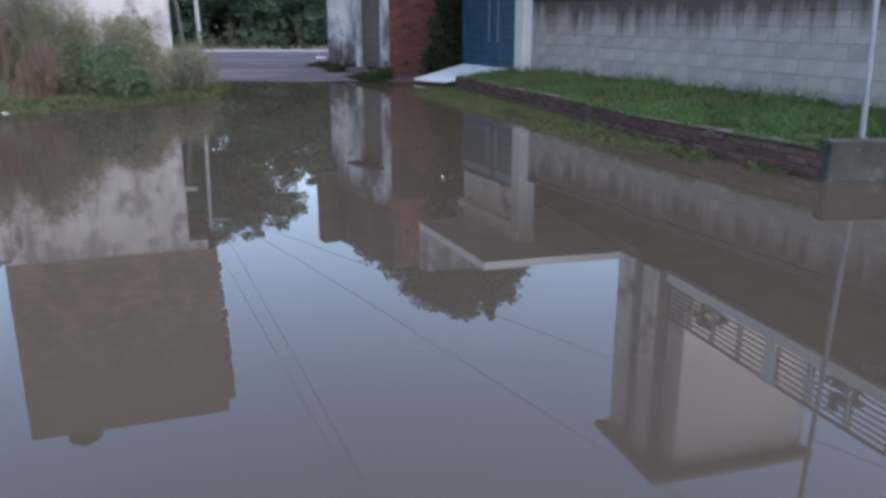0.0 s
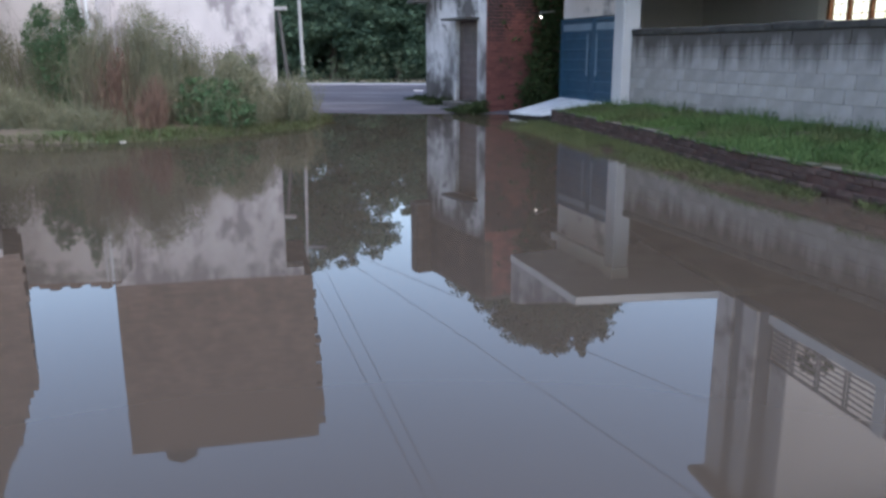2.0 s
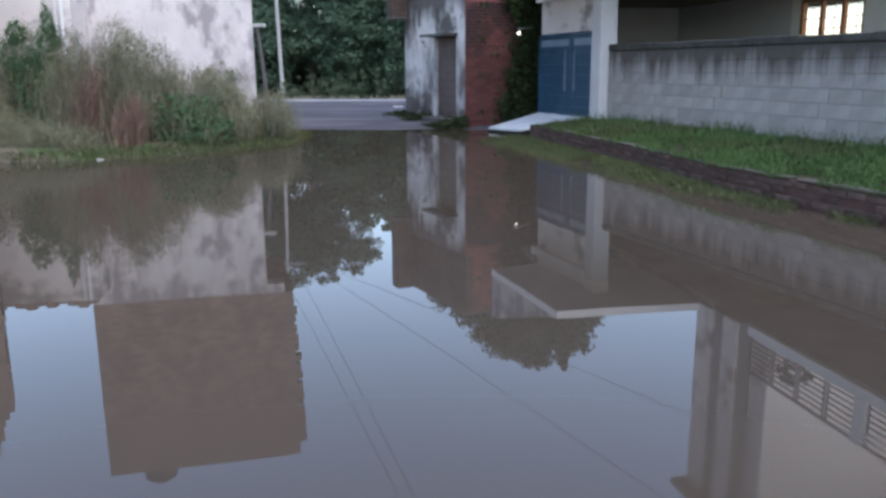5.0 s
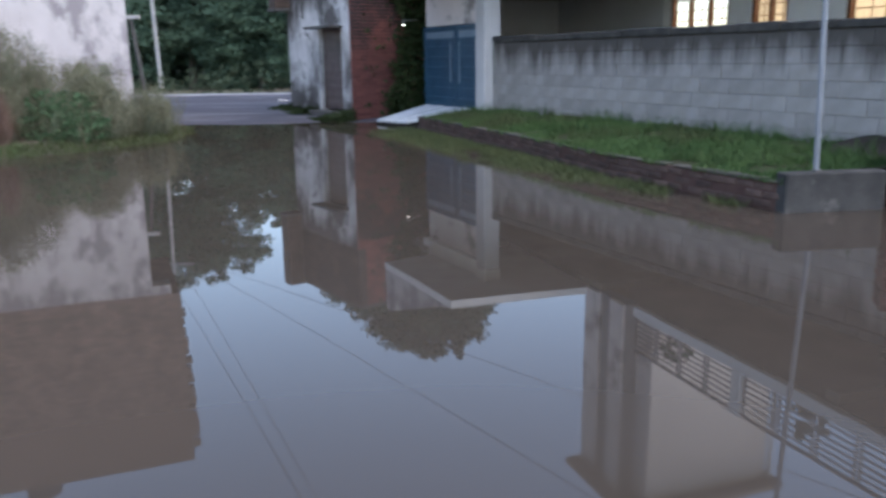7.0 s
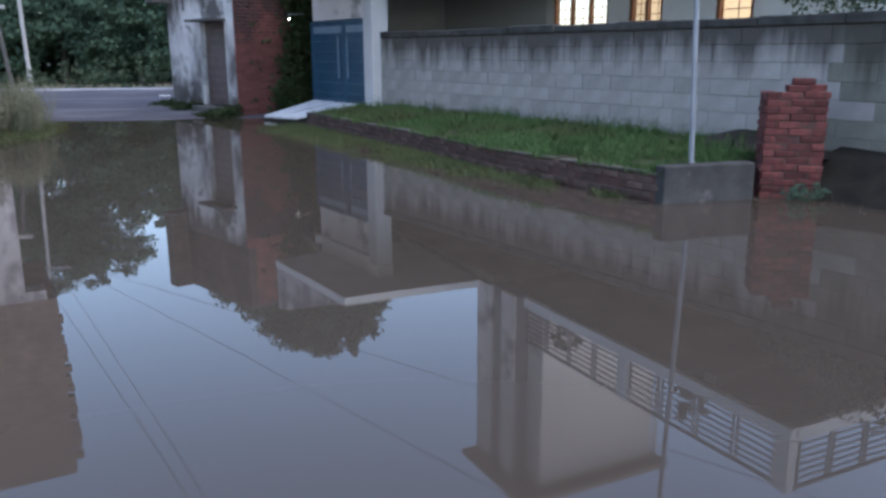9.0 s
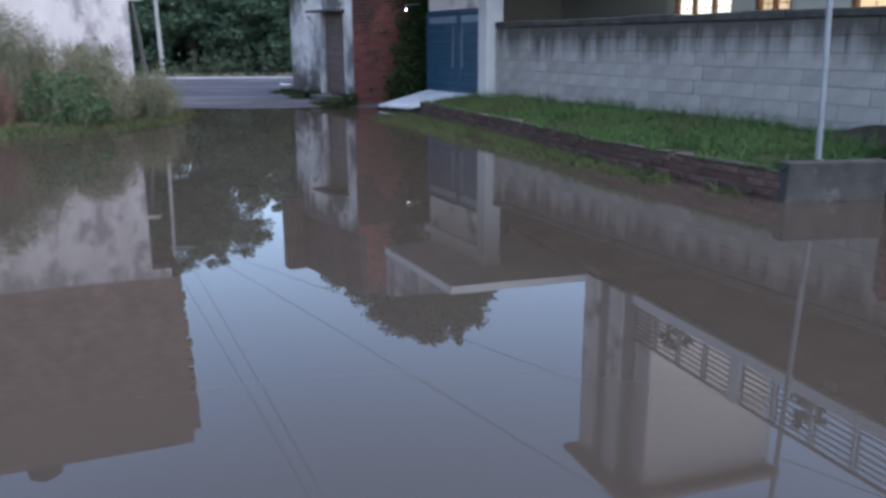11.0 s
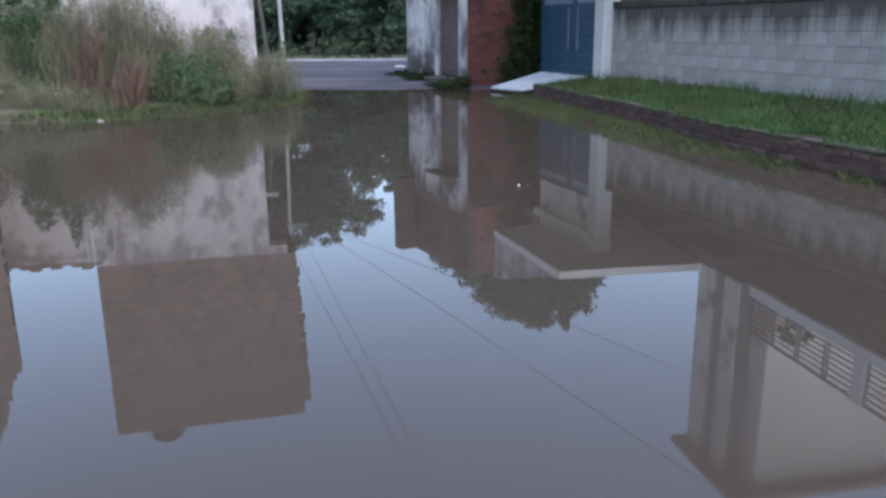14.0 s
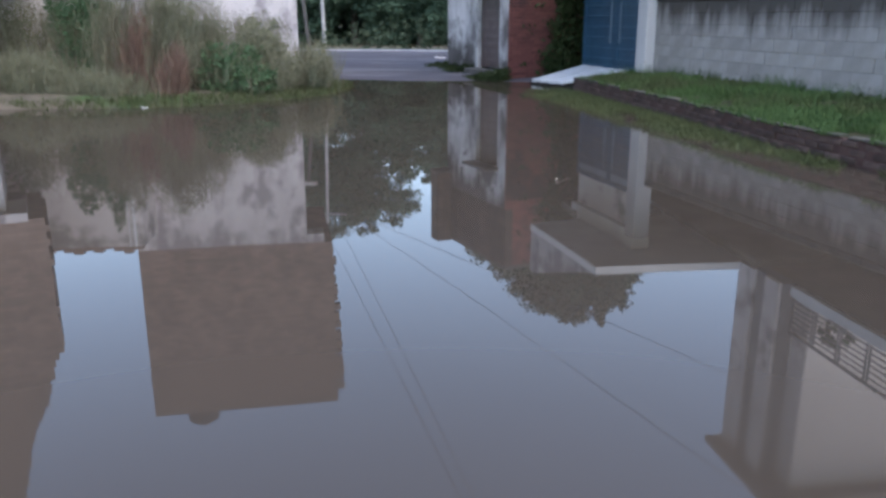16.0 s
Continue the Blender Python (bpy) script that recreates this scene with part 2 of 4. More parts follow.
M_MOSS = leaf_mat("wall_creeper", (0.012, 0.025, 0.01), (0.035, 0.05, 0.02))
M_LITTER = mat("litter", (0.6, 0.6, 0.6), (0.75, 0.75, 0.75))
M_BULB = bpy.data.materials.new("lit_bulb")
M_BULB.use_nodes = True
M_BULB.node_tree.nodes["Principled BSDF"].inputs["Emission Color"].default_value = (1, 1, 1, 1)
M_BULB.node_tree.nodes["Principled BSDF"].inputs["Emission Strength"].default_value = 3.0
M_GLASS = bpy.data.materials.new("window_glass")
M_GLASS.use_nodes = True
gb = M_GLASS.node_tree.nodes["Principled BSDF"]
gb.inputs["Transmission Weight"].default_value, gb.inputs["Roughness"].default_value = 1.0, 0.02
gb.inputs["IOR"].default_value = 1.1

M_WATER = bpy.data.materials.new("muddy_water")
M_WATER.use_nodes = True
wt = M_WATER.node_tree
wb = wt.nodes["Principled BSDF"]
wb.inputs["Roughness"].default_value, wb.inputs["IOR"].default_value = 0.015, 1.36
wtc, wno, wmx, wbp, wn2 = (wt.nodes.new(k) for k in ("ShaderNodeTexCoord", "ShaderNodeTexNoise", "ShaderNodeMix", "ShaderNodeBump", "ShaderNodeTexNoise"))
wno.inputs["Scale"].default_value, wno.inputs["Detail"].default_value = 0.35, 5
wt.links.new(wtc.outputs["Object"], wno.inputs["Vector"])
wmx.data_type = "RGBA"
wmx.inputs[6].default_value, wmx.inputs[7].default_value = (0.045, 0.036, 0.028, 1), (0.057, 0.046, 0.037, 1)
wt.links.new(wno.outputs[0], wmx.inputs[0])
wt.links.new(wmx.outputs[2], wb.inputs["Base Color"])
wn2.inputs["Scale"].default_value, wn2.inputs["Detail"].default_value = 1.1, 2
wt.links.new(wtc.outputs["Object"], wn2.inputs["Vector"])
wbp.inputs["Strength"].default_value, wbp.inputs["Distance"].default_value = 0.05, 0.01
wt.links.new(wn2.outputs[0], wbp.inputs["Height"])
wt.links.new(wbp.outputs[0], wb.inputs["Normal"])


# ---- building blocks ----
def frame_at(x, y, ux, uy, z=0.0):
    """A local frame on the ground: X along (ux, uy), Y to its left, Z up."""
    k = math.hypot(ux, uy)
    ux, uy = ux / k, uy / k
    return Matrix(((ux, -uy, 0, x), (uy, ux, 0, y), (0, 0, 1, z), (0, 0, 0, 1)))


def box(bm, x0, x1, y0, y1, z0, z1, bevel=0.0, m=None):
    geo = bmesh.ops.create_cube(bm, size=1.0)["verts"]
    for v in geo:
        v.co = Vector((x0 + (v.co.x + 0.5) * (x1 - x0), y0 + (v.co.y + 0.5) * (y1 - y0), z0 + (v.co.z + 0.5) * (z1 - z0)))
    if bevel:
        edges = list({e for v in geo for e in v.link_edges})
        out = bmesh.ops.bevel(bm, geom=edges, offset=bevel, segments=1, affect="EDGES", profile=0.5)
        geo = out["verts"]
    if m is not None:
        bmesh.ops.transform(bm, matrix=m, verts=geo)
    return geo


def tube(bm, a, b, r0, r1, n=10):
    a, b = Vector(a), Vector(b)
    d = b - a
    m = Matrix.Translation((a + b) / 2) @ d.to_track_quat("Z", "Y").to_matrix().to_4x4()
    return bmesh.ops.create_cone(bm, cap_ends=True, segments=n, radius1=r0, radius2=r1, depth=d.length, matrix=m)["verts"]


def mesh_of(name, bm, material):
    me = bpy.data.meshes.new(name)
    bmesh.ops.recalc_face_normals(bm, faces=bm.faces[:])
    bm.to_mesh(me)
    bm.free()
    me.materials.append(material)
    return me


def part(name, bm, material, parent=None, label="", m=None):
    ob = new(name, mesh_of(name, bm, material))
    if parent is not None:
        ob.parent = parent
    if m is not None:
        ob.matrix_basis = m
    return tagged(ob, label)


def boxpart(name, parent, material, dims, bevel=0.0, label="", m=None):
    bm = bmesh.new()
    box(bm, *dims, bevel=bevel)
    return part(name, bm, material, parent, label, m)


def thing(name, m, label, category, group="", kind=""):
    ob = new(name)
    ob.empty_display_size = 0.2
    ob.matrix_basis = m
    return tagged(ob, label, category, group, kind)


def quads(name, verts, material, parent=None, n=4):
    me = bpy.data.meshes.new(name)
    k = len(verts) // n
    me.from_pydata(verts.tolist(), [], np.arange(k * n).reshape(k, n).tolist())
    me.materials.append(material)
    ob = new(name, me)
    if parent is not None:
        ob.parent = parent
    return ob


def leaves(rng, centres, size, flat=0.6):
    """Diamond leaves round the given centres."""
    k = len(centres)
    a = rng.normal(size=(k, 3))
    a /= np.linalg.norm(a, axis=1)[:, None]
    b = rng.normal(size=(k, 3))
    b -= a * (a * b).sum(1)[:, None]
    b /= np.linalg.norm(b, axis=1)[:, None]
    s = size * rng.uniform(0.6, 1.3, (k, 1))
    a, b = a * s, b * s * flat
    return np.stack([centres - a, centres + b * 0.8, centres + a, centres - b * 0.8], 1).reshape(-1, 3)


def blades(rng, roots, height, width, lean=0.25):
    """Upright tapering blades."""
    k = len(roots)
    ang = rng.uniform(0, 2 * np.pi, k)
    side = np.stack([np.cos(ang), np.sin(ang), np.zeros(k)], 1) * width
    h = height * rng.uniform(0.5, 1.2, k)
    tip = roots + np.stack([rng.normal(0, lean, k) * h, rng.normal(0, lean, k) * h, h], 1)
    mid = (roots + tip) / 2 + np.stack([rng.normal(0, lean / 4, k) * h, rng.normal(0, lean / 4, k) * h, h * 0.06], 1)
    low = np.stack([roots - side, roots + side, mid + side * 0.8, mid - side * 0.8], 1)
    high = np.stack([mid - side * 0.8, mid + side * 0.8, tip + side * 0.1, tip - side * 0.1], 1)
    return np.concatenate([low, high]).reshape(-1, 3)


def clumps(rng, blobs, count):
    """Points gathered in uneven clumps on the shells of ellipsoids (x, y, z, rx, ry, rz)."""
    out = []
    w = np.array([b[3] * b[4] + b[4] * b[5] + b[3] * b[5] for b in blobs])
    for b, k in zip(blobs, (count * w / w.sum()).astype(int)):
        d = rng.normal(size=(max(k // 14, 4), 3))
        d /= np.linalg.norm(d, axis=1)[:, None]
        hub = d * (rng.uniform(0.25, 1.0, (len(d), 1)) ** 0.4) * rng.uniform(0.82, 1.1, (len(d), 1))
        p = hub[rng.integers(0, len(hub), k)] + rng.normal(0, 0.11, (k, 3))
        out.append(p * np.array(b[3:6]) + np.array(b[:3]))
    return np.concatenate(out)


def crown_points(rng, blobs, count):
    """Leaf centres in distinct round clumps over the shells of ellipsoids, with a filled heart."""
    out = []
    w = np.array([b[3] * b[4] + b[4] * b[5] + b[3] * b[5] for b in blobs])
    for b, k in zip(blobs, (count * w / w.sum()).astype(int)):
        d = rng.normal(size=(max(int(17 * (b[3] + b[5])), 16), 3))
        d /= np.linalg.norm(d, axis=1)[:, None]
        hub = d * rng.uniform(0.7, 0.95, (len(d), 1)) * np.array(b[3:6]) + np.array(b[:3])
        size = rng.uniform(0.25, 0.58, len(d)) * min(1.0, min(b[3:6]))
        pick = rng.integers(0, len(d), int(k * 0.66))
        v = rng.normal(size=(len(pick), 3))
        v /= np.linalg.norm(v, axis=1)[:, None]
        out.append(hub[pick] + v * (rng.random((len(pick), 1)) ** 0.45) * size[pick][:, None] * np.array([1.15, 1.15, 0.75]))
        v = rng.normal(size=(k - len(pick), 3))
        v /= np.linalg.norm(v, axis=1)[:, None]
        out.append(v * (rng.random((len(v), 1)) ** 0.4) * 0.82 * np.array(b[3:6]) + np.array(b[:3]))
    return np.concatenate(out)


def tree(x, y, height, blobs, count, leaf, material, seed, label, trunk_r=0.2):
    rng = np.random.default_rng(seed)
    t = thing("tree", pose(x, y, 0.0), label, "tree", "trees behind the road")
    bm = bmesh.new()
    tube(bm, (0, 0, -0.3), (0.1, 0.1, height * 0.55), trunk_r, trunk_r * 0.55)
    for bx, by, bz, *_ in blobs:
        tube(bm, (0.08, 0.08, height * 0.35), (bx, by, bz), trunk_r * 0.4, trunk_r * 0.12, 6)
    part("trunk", bm, M_BARK, t)
    quads("crown", leaves(rng, crown_points(rng, blobs, count), leaf), material, t)
    return t


# ---- ground and water ----
def shore(x, y):
    """Height of the ground: a flooded hollow between a bank, a raised verge and the road."""
    d_road = 20.1 + 0.15 * math.sin(x * 1.3) - y
    xl = np.interp(y, [-40, 0, 9, 12, 13, 13.8, 15, 16.5, 18, 20.5, 60], [-16, -16, -15, -11, -7.2, -5.9, -5.1, -4.55, -4.9, -5.4, -5.4])
    d_left = x - xl
    d_right = ((0.15 - x) * 0.91 + (17.9 - y) * 0.414) + 1.0 if y > 7.6 else ((5.8 - x) if y > 6.9 else 10)
    d_near = y - 1.3
    d = min(d_road * 0.45, d_left, d_right, d_near)
    drop = 0.06 if y > 18.8 and x < 0.3 else 0.0
    return max(-0.3, min(0.16, -0.16 * d)) + 0.02 * noise.noise((x * 0.9, y * 0.9, 0)) - drop


bm = bmesh.new()
xs = [-900, -300, -100, -45, -28] + [-20 + 0.5 * i for i in range(73)] + [25, 45, 100, 300, 900]
ys = [-900, -300, -100, -40, -15, -6] + [-2 + 0.5 * i for i in range(77)] + [45, 60, 100, 300, 900]
grid = [[bm.verts.new((x, y, shore(x, y) if abs(x) < 30 and -5 < y < 60 else 0.12)) for x in xs] for y in ys]
for j in range(len(ys) - 1):
    for i in range(len(xs) - 1):
        bm.faces.new((grid[j][i], grid[j][i + 1], grid[j + 1][i + 1], grid[j + 1][i]))
for f in bm.faces:
    f.smooth = True
tagged(part("ground", bm, M_SOIL), "muddy soil with patches of weed", "ground", kind="structure")

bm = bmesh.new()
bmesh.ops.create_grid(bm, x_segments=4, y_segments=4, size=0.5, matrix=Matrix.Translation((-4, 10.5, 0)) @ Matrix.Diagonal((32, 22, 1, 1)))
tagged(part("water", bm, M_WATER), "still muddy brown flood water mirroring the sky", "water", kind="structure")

bm = bmesh.new()
road_y = [19.2, 20.2, 21.5, 24, 28, 30, 31.79]
rows_ = []
for y in road_y:
    z = min(0.19, 0.16 * 0.45 * (y - 20.1)) + 0.014
    rows_.append([bm.verts.new((x, y + 0.12 * math.sin(x * 2.1) * (y < 21), z + 0.008 * math.sin(x * 1.7 + y))) for x in [-60, -30, -20, -14, -11, -9, -8, -7, -6, -5, -4, -3, -2, -1, 0]])
for a, b in zip(rows_, rows_[1:]):
    for i in range(len(a) - 1):
        bm.faces.new((a[i], a[i + 1], b[i + 1], b[i]))
tagged(part("road", bm, M_ROAD), "wet grey asphalt road sloping into the flood", "road", kind="structure")
bm = bmesh.new()
box(bm, -60, -2.5, 31.8, 33.0, -0.2, 0.235, 0.03)
tagged(part("kerb", bm, mat("dusty_concrete", (0.21, 0.21, 0.225), (0.29, 0.29, 0.305), scale=2)), "pale concrete road edge below the trees", "kerb", kind="structure")

# ---- the lot beside the water: X runs along its block wall towards the camera ----
LOT = frame_at(1.75, 17.4, 0.41414, -0.91021)
rng = np.random.default_rng(3)

# verge: raised earth between the kerb and the wall
bm = bmesh.new()
vs = []
for s in np.arange(-0.35, 9.9, 0.35):
    row = []
    nk = np.interp(s, [-0.6, 4.3, 6.9, 8.4, 9.8], [-1.36, -1.92, -2.3, -2.35, -2.36])
    for k in range(8):
        n = nk + 0.06 + (0.05 - nk) * k / 7
        row.append(bm.verts.new((s, n, 0.28 + 0.13 * k / 7 + 0.04 * noise.noise((s, n, 3)))))
    vs.append(row)
for a, b in zip(vs, vs[1:]):
    for i in range(7):
        bm.faces.new((a[i], a[i + 1], b[i + 1], b[i]))
verge = tagged(part("verge", bm, mat("verge_soil", (0.022, 0.026, 0.014), (0.045, 0.045, 0.026), scale=3, spec=0.08), m=LOT), "raised earth verge between kerb and wall", "verge", kind="structure")

roots = []
while len(roots) < 30000:
    s, n = rng.uniform(-0.28, 9.75), rng.uniform(-2.4, 0.0)
    nk = np.interp(s, [-0.6, 4.3, 6.9, 8.4, 9.8], [-1.36, -1.92, -2.3, -2.35, -2.36]) - 0.03 + 0.12 * noise.noise((s * 2.5, 0, 5))
    if n > nk and noise.noise((s * 1.6, n * 1.6, 7)) > -0.2 + 0.9 * max(0.0, s - 9.0) * max(0.0, n + 1.5):
        roots.append((s, n, 0.27 + 0.13 * (n - nk) / max(0.1, -nk)))
tuft = [(t_[0] + rng.normal(0, 0.05), t_[1] + rng.normal(0, 0.04), 0.3) for t_ in [(rng.uniform(0, 9.6), rng.choice([-0.06, -0.1, -0.5, -1.2])) for _ in range(60)] for _ in range(22)]
tg = quads("grass_tuft", blades(rng, np.array(tuft), 0.3, 0.007, 0.4), M_GRASS)
tg.matrix_basis = LOT
tagged(tg, "taller green tufts along the foot of the wall", "grass", kind="stuff")
g = quads("grass", blades(rng, np.array(roots), 0.1 * (0.55 + 0.9 * rng.random(len(roots)) ** 2), 0.006, 0.45), M_GRASS)
g.matrix_basis = LOT
tagged(g, "short bright green grass on the verge", "grass", kind="stuff")
roots = []
while len(roots) < 13000:
    s, n = rng.uniform(-1.0, 9.3), rng.uniform(-3.2, -1.45)
    nk = np.interp(s, [-0.6, 4.3, 6.9, 8.4, 9.8], [-1.36, -1.92, -2.3, -2.35, -2.36]) - 0.08
    w = np.interp(s, [-1, 0, 6, 8, 9.3], [0.9, 1.2, 0.85, 0.45, 0.15])
    if nk - w < n < nk and rng.random() < 1.05 - (nk - n) / w and noise.noise((s * 1.3, n * 2.2, 11)) > -0.15 - 0.3 * (n - nk + w):
        roots.append((s, n, -0.02))
g = quads("grass", blades(rng, np.array(roots), 0.1, 0.005, 0.7), M_GRASS_WET)
g.matrix_basis = LOT
tagged(g, "flooded olive grass standing at the water's edge", "grass", kind="stuff")

# the concrete kerb end
M_KERB_END = mat("kerb_concrete", (0.034, 0.034, 0.034), (0.07, 0.068, 0.066), scale=4, dirt=(0.11, 0.105, 0.1), dirt_scale=3, dirt_at=0.6, spec=0.15)
end = thing("concrete_kerb", LOT, "grey concrete kerb block at the end of the verge", "kerb")
boxpart("block", end, M_KERB_END, (0, 1.06, -0.09, 0.09, -0.3, 0.385), 0.012, m=frame_at(9.68, -2.38, 0.33, 1.0))

# steel pole in the verge
pole = thing("metal_pole", LOT @ pose(9.78, -2.02, 0.3), "slim grey galvanised steel pole in the verge", "pole")
bm = bmesh.new()
tube(bm, (0, 0, -0.1), (-0.12, -0.08, 4.3), 0.027, 0.025, 12)
part("shaft", bm, M_STEEL, pole)
bm = bmesh.new()
tube(bm, (0, 0, -0.02), (0, 0, 0.1), 0.06, 0.045, 12)
part("base_collar", bm, M_CONC, pole)


# ---- gate and porch ----
gate = thing("gate", LOT, "blue-painted sheet metal double gate, closed", "gate")
for side, x0, x1 in (("leaf", -3.02, -1.42), ("leaf", -1.4, -0.21)):
    leaf = boxpart(side, gate, M_BLUE, (x0, x1, 0.0, 0.04, 0.42, 2.2), 0.006)
    for dims in ((x0, x1, -0.03, 0.0, 2.12, 2.2), (x0, x1, -0.03, 0.0, 0.38, 0.46), (x0, x0 + 0.07, -0.03, 0.0, 0.46, 2.12), (x1 - 0.07, x1, -0.03, 0.0, 0.46, 2.12)):
        boxpart("frame", leaf, M_BLUE, dims, 0.004)
    boxpart("panel", leaf, M_PALE, (x0 + 0.09, x1 - 0.09, -0.012, -0.002, 1.93, 2.08), 0.003, "pale grey-blue top panel")
    for k in range(6):
        z = 0.55 + 0.23 * k
        boxpart("rib", leaf, M_BLUE, (x0 + 0.08, x1 - 0.08, -0.035, -0.001, z, z + 0.06), 0.008)
for x in (-1.62, -1.2):
    bm = bmesh.new()
    tube(bm, (x, -0.05, 0.95), (x, -0.05, 1.85), 0.02, 0.014, 8)
    part("bar", bm, M_PALE, gate)

pillar = thing("gate_pillar", LOT, "white painted square gate pillar", "pillar")
boxpart("shaft", pillar, M_PLASTER_B, (-0.2, 0.18, -0.2, 0.18, 0.2, 3.05), 0.012)
boxpart("cap", pillar, M_WHITE, (-0.215, 0.195, -0.215, 0.195, 3.052, 3.298), 0.012)
lintel = thing("gate_beam", LOT, "white painted beam above the gate", "beam")
boxpart("beam", lintel, M_WHITE, (-3.1, -0.217, -0.1, 0.2, 2.95, 3.298), 0.01)
boxpart("panel", lintel, M_PLASTER_C, (-3.05, -0.217, 0.05, 0.15, 2.22, 2.948), 0.004, "pale wall panel above the gate")

porch = thing("porch_roof", Matrix(), "flat concrete porch roof with white edge", "roof")
bm = bmesh.new()
cs = [(0.83, 15.76), (5.0, 16.88), (2.9, 21.2), (-0.59, 19.15)]
lo = [bm.verts.new((x, y, 3.3)) for x, y in cs]
hi = [bm.verts.new((x, y, 3.46)) for x, y in cs]
bm.faces.new(lo[::-1]), bm.faces.new(hi)
for i in range(4):
    bm.faces.new((lo[i], lo[(i + 1) % 4], hi[(i + 1) % 4], hi[i]))
part("slab", bm, M_SLAB, porch)
side = frame_at(0.83, 15.76, -1.42, 3.39)
bm = bmesh.new()
prof = [(0.05, 3.462), (3.66, 3.462), (3.66, 4.47), (3.3, 4.44), (0.5, 3.56)]
a = [bm.verts.new((x, -0.01, z)) for x, z in prof]
b = [bm.verts.new((x, -0.14, z)) for x, z in prof]
bm.faces.new(a), bm.faces.new(b[::-1])
for i in range(5):
    bm.faces.new((a[i], b[i], b[(i + 1) % 5], a[(i + 1) % 5]))
part("side_parapet", bm, M_PLASTER, porch, "stained sloping side parapet", m=side)

ramp = thing("entrance_ramp", Matrix(), "pale concrete slab ramp up to the gate", "ramp")
r0, r1 = Vector((-0.7, 19.4, 0.1)), Vector((0.05, 18.2, 0.13))
q0, q1 = Vector((0.5, 20.15, 0.41)), Vector((1.5, 17.95, 0.41))
# added dark sheet: stands in for the shade in the slab gaps
bm = bmesh.new()
t_ = [bm.verts.new(p - Vector((0, 0, 0.045))) for p in (r0, r1, q1, q0)]
b_ = [bm.verts.new(p - Vector((0, 0, 0.3))) for p in (r0, r1, q1, q0)]
bm.faces.new(t_), bm.faces.new(b_[::-1])
for i in range(4):
    bm.faces.new((t_[i], b_[i], b_[(i + 1) % 4], t_[(i + 1) % 4]))
part("bed", bm, M_MUD, ramp, "dark sheet added under the slabs to darken their gaps")
for k in range(4):
    bm = bmesh.new()
    f0, f1 = k / 4 + 0.03, (k + 1) / 4 - 0.03
    top = [r0.lerp(r1, f0), r0.lerp(r1, f1), q0.lerp(q1, f1), q0.lerp(q1, f0)]
    top = [p + Vector((0, 0, 0.006 * (k % 2))) for p in top]
    t_ = [bm.verts.new(p) for p in top]
    b_ = [bm.verts.new(p - Vector((0, 0, 0.06))) for p in top]
    bm.faces.new(t_), bm.faces.new(b_[::-1])
    for i in range(4):
        bm.faces.new((t_[i], b_[i], b_[(i + 1) % 4], t_[(i + 1) % 4]))
    part("slab", bm, M_RAMP, ramp)

# ---- house behind the wall: X along its front, Y to the back ----
HOUSE = frame_at(4.41, 15.25, 0.279, -0.961)
house = thing("house", HOUSE, "single-storey house with roof terrace and stair tower", "house")
DEEP = 7.0
# slabs and beam take a colour with the underside shade painted in
boxpart("terrace_slab", house, M_SOFFIT_SHADE, (-1.5, 6.66, 0.102, DEEP, 3.33, 3.42), 0.01)
boxpart("veranda_slab", house, M_SOFFIT_SHADE, (-9.5, -5.5, -2.5, -0.302, 3.12, 3.28), 0.01)
boxpart("veranda_slab", house, M_SOFFIT_SHADE, (-9.5, -1.0, -0.16, DEEP, 3.12, 3.28), 0.01)
boxpart("edge_beam", house, M_WHITE, (0.05, 6.66, -0.02, 0.1, 3.33, 3.53), 0.008)
boxpart("edge_beam", house, M_WHITE, (6.56, 6.68, 0.104, DEEP, 3.325, 3.53), 0.008)
boxpart("soffit_beam", house, M_SOFFIT_SHADE, (4.9, 5.15, 0.12, DEEP, 3.16, 3.328), 0.01)
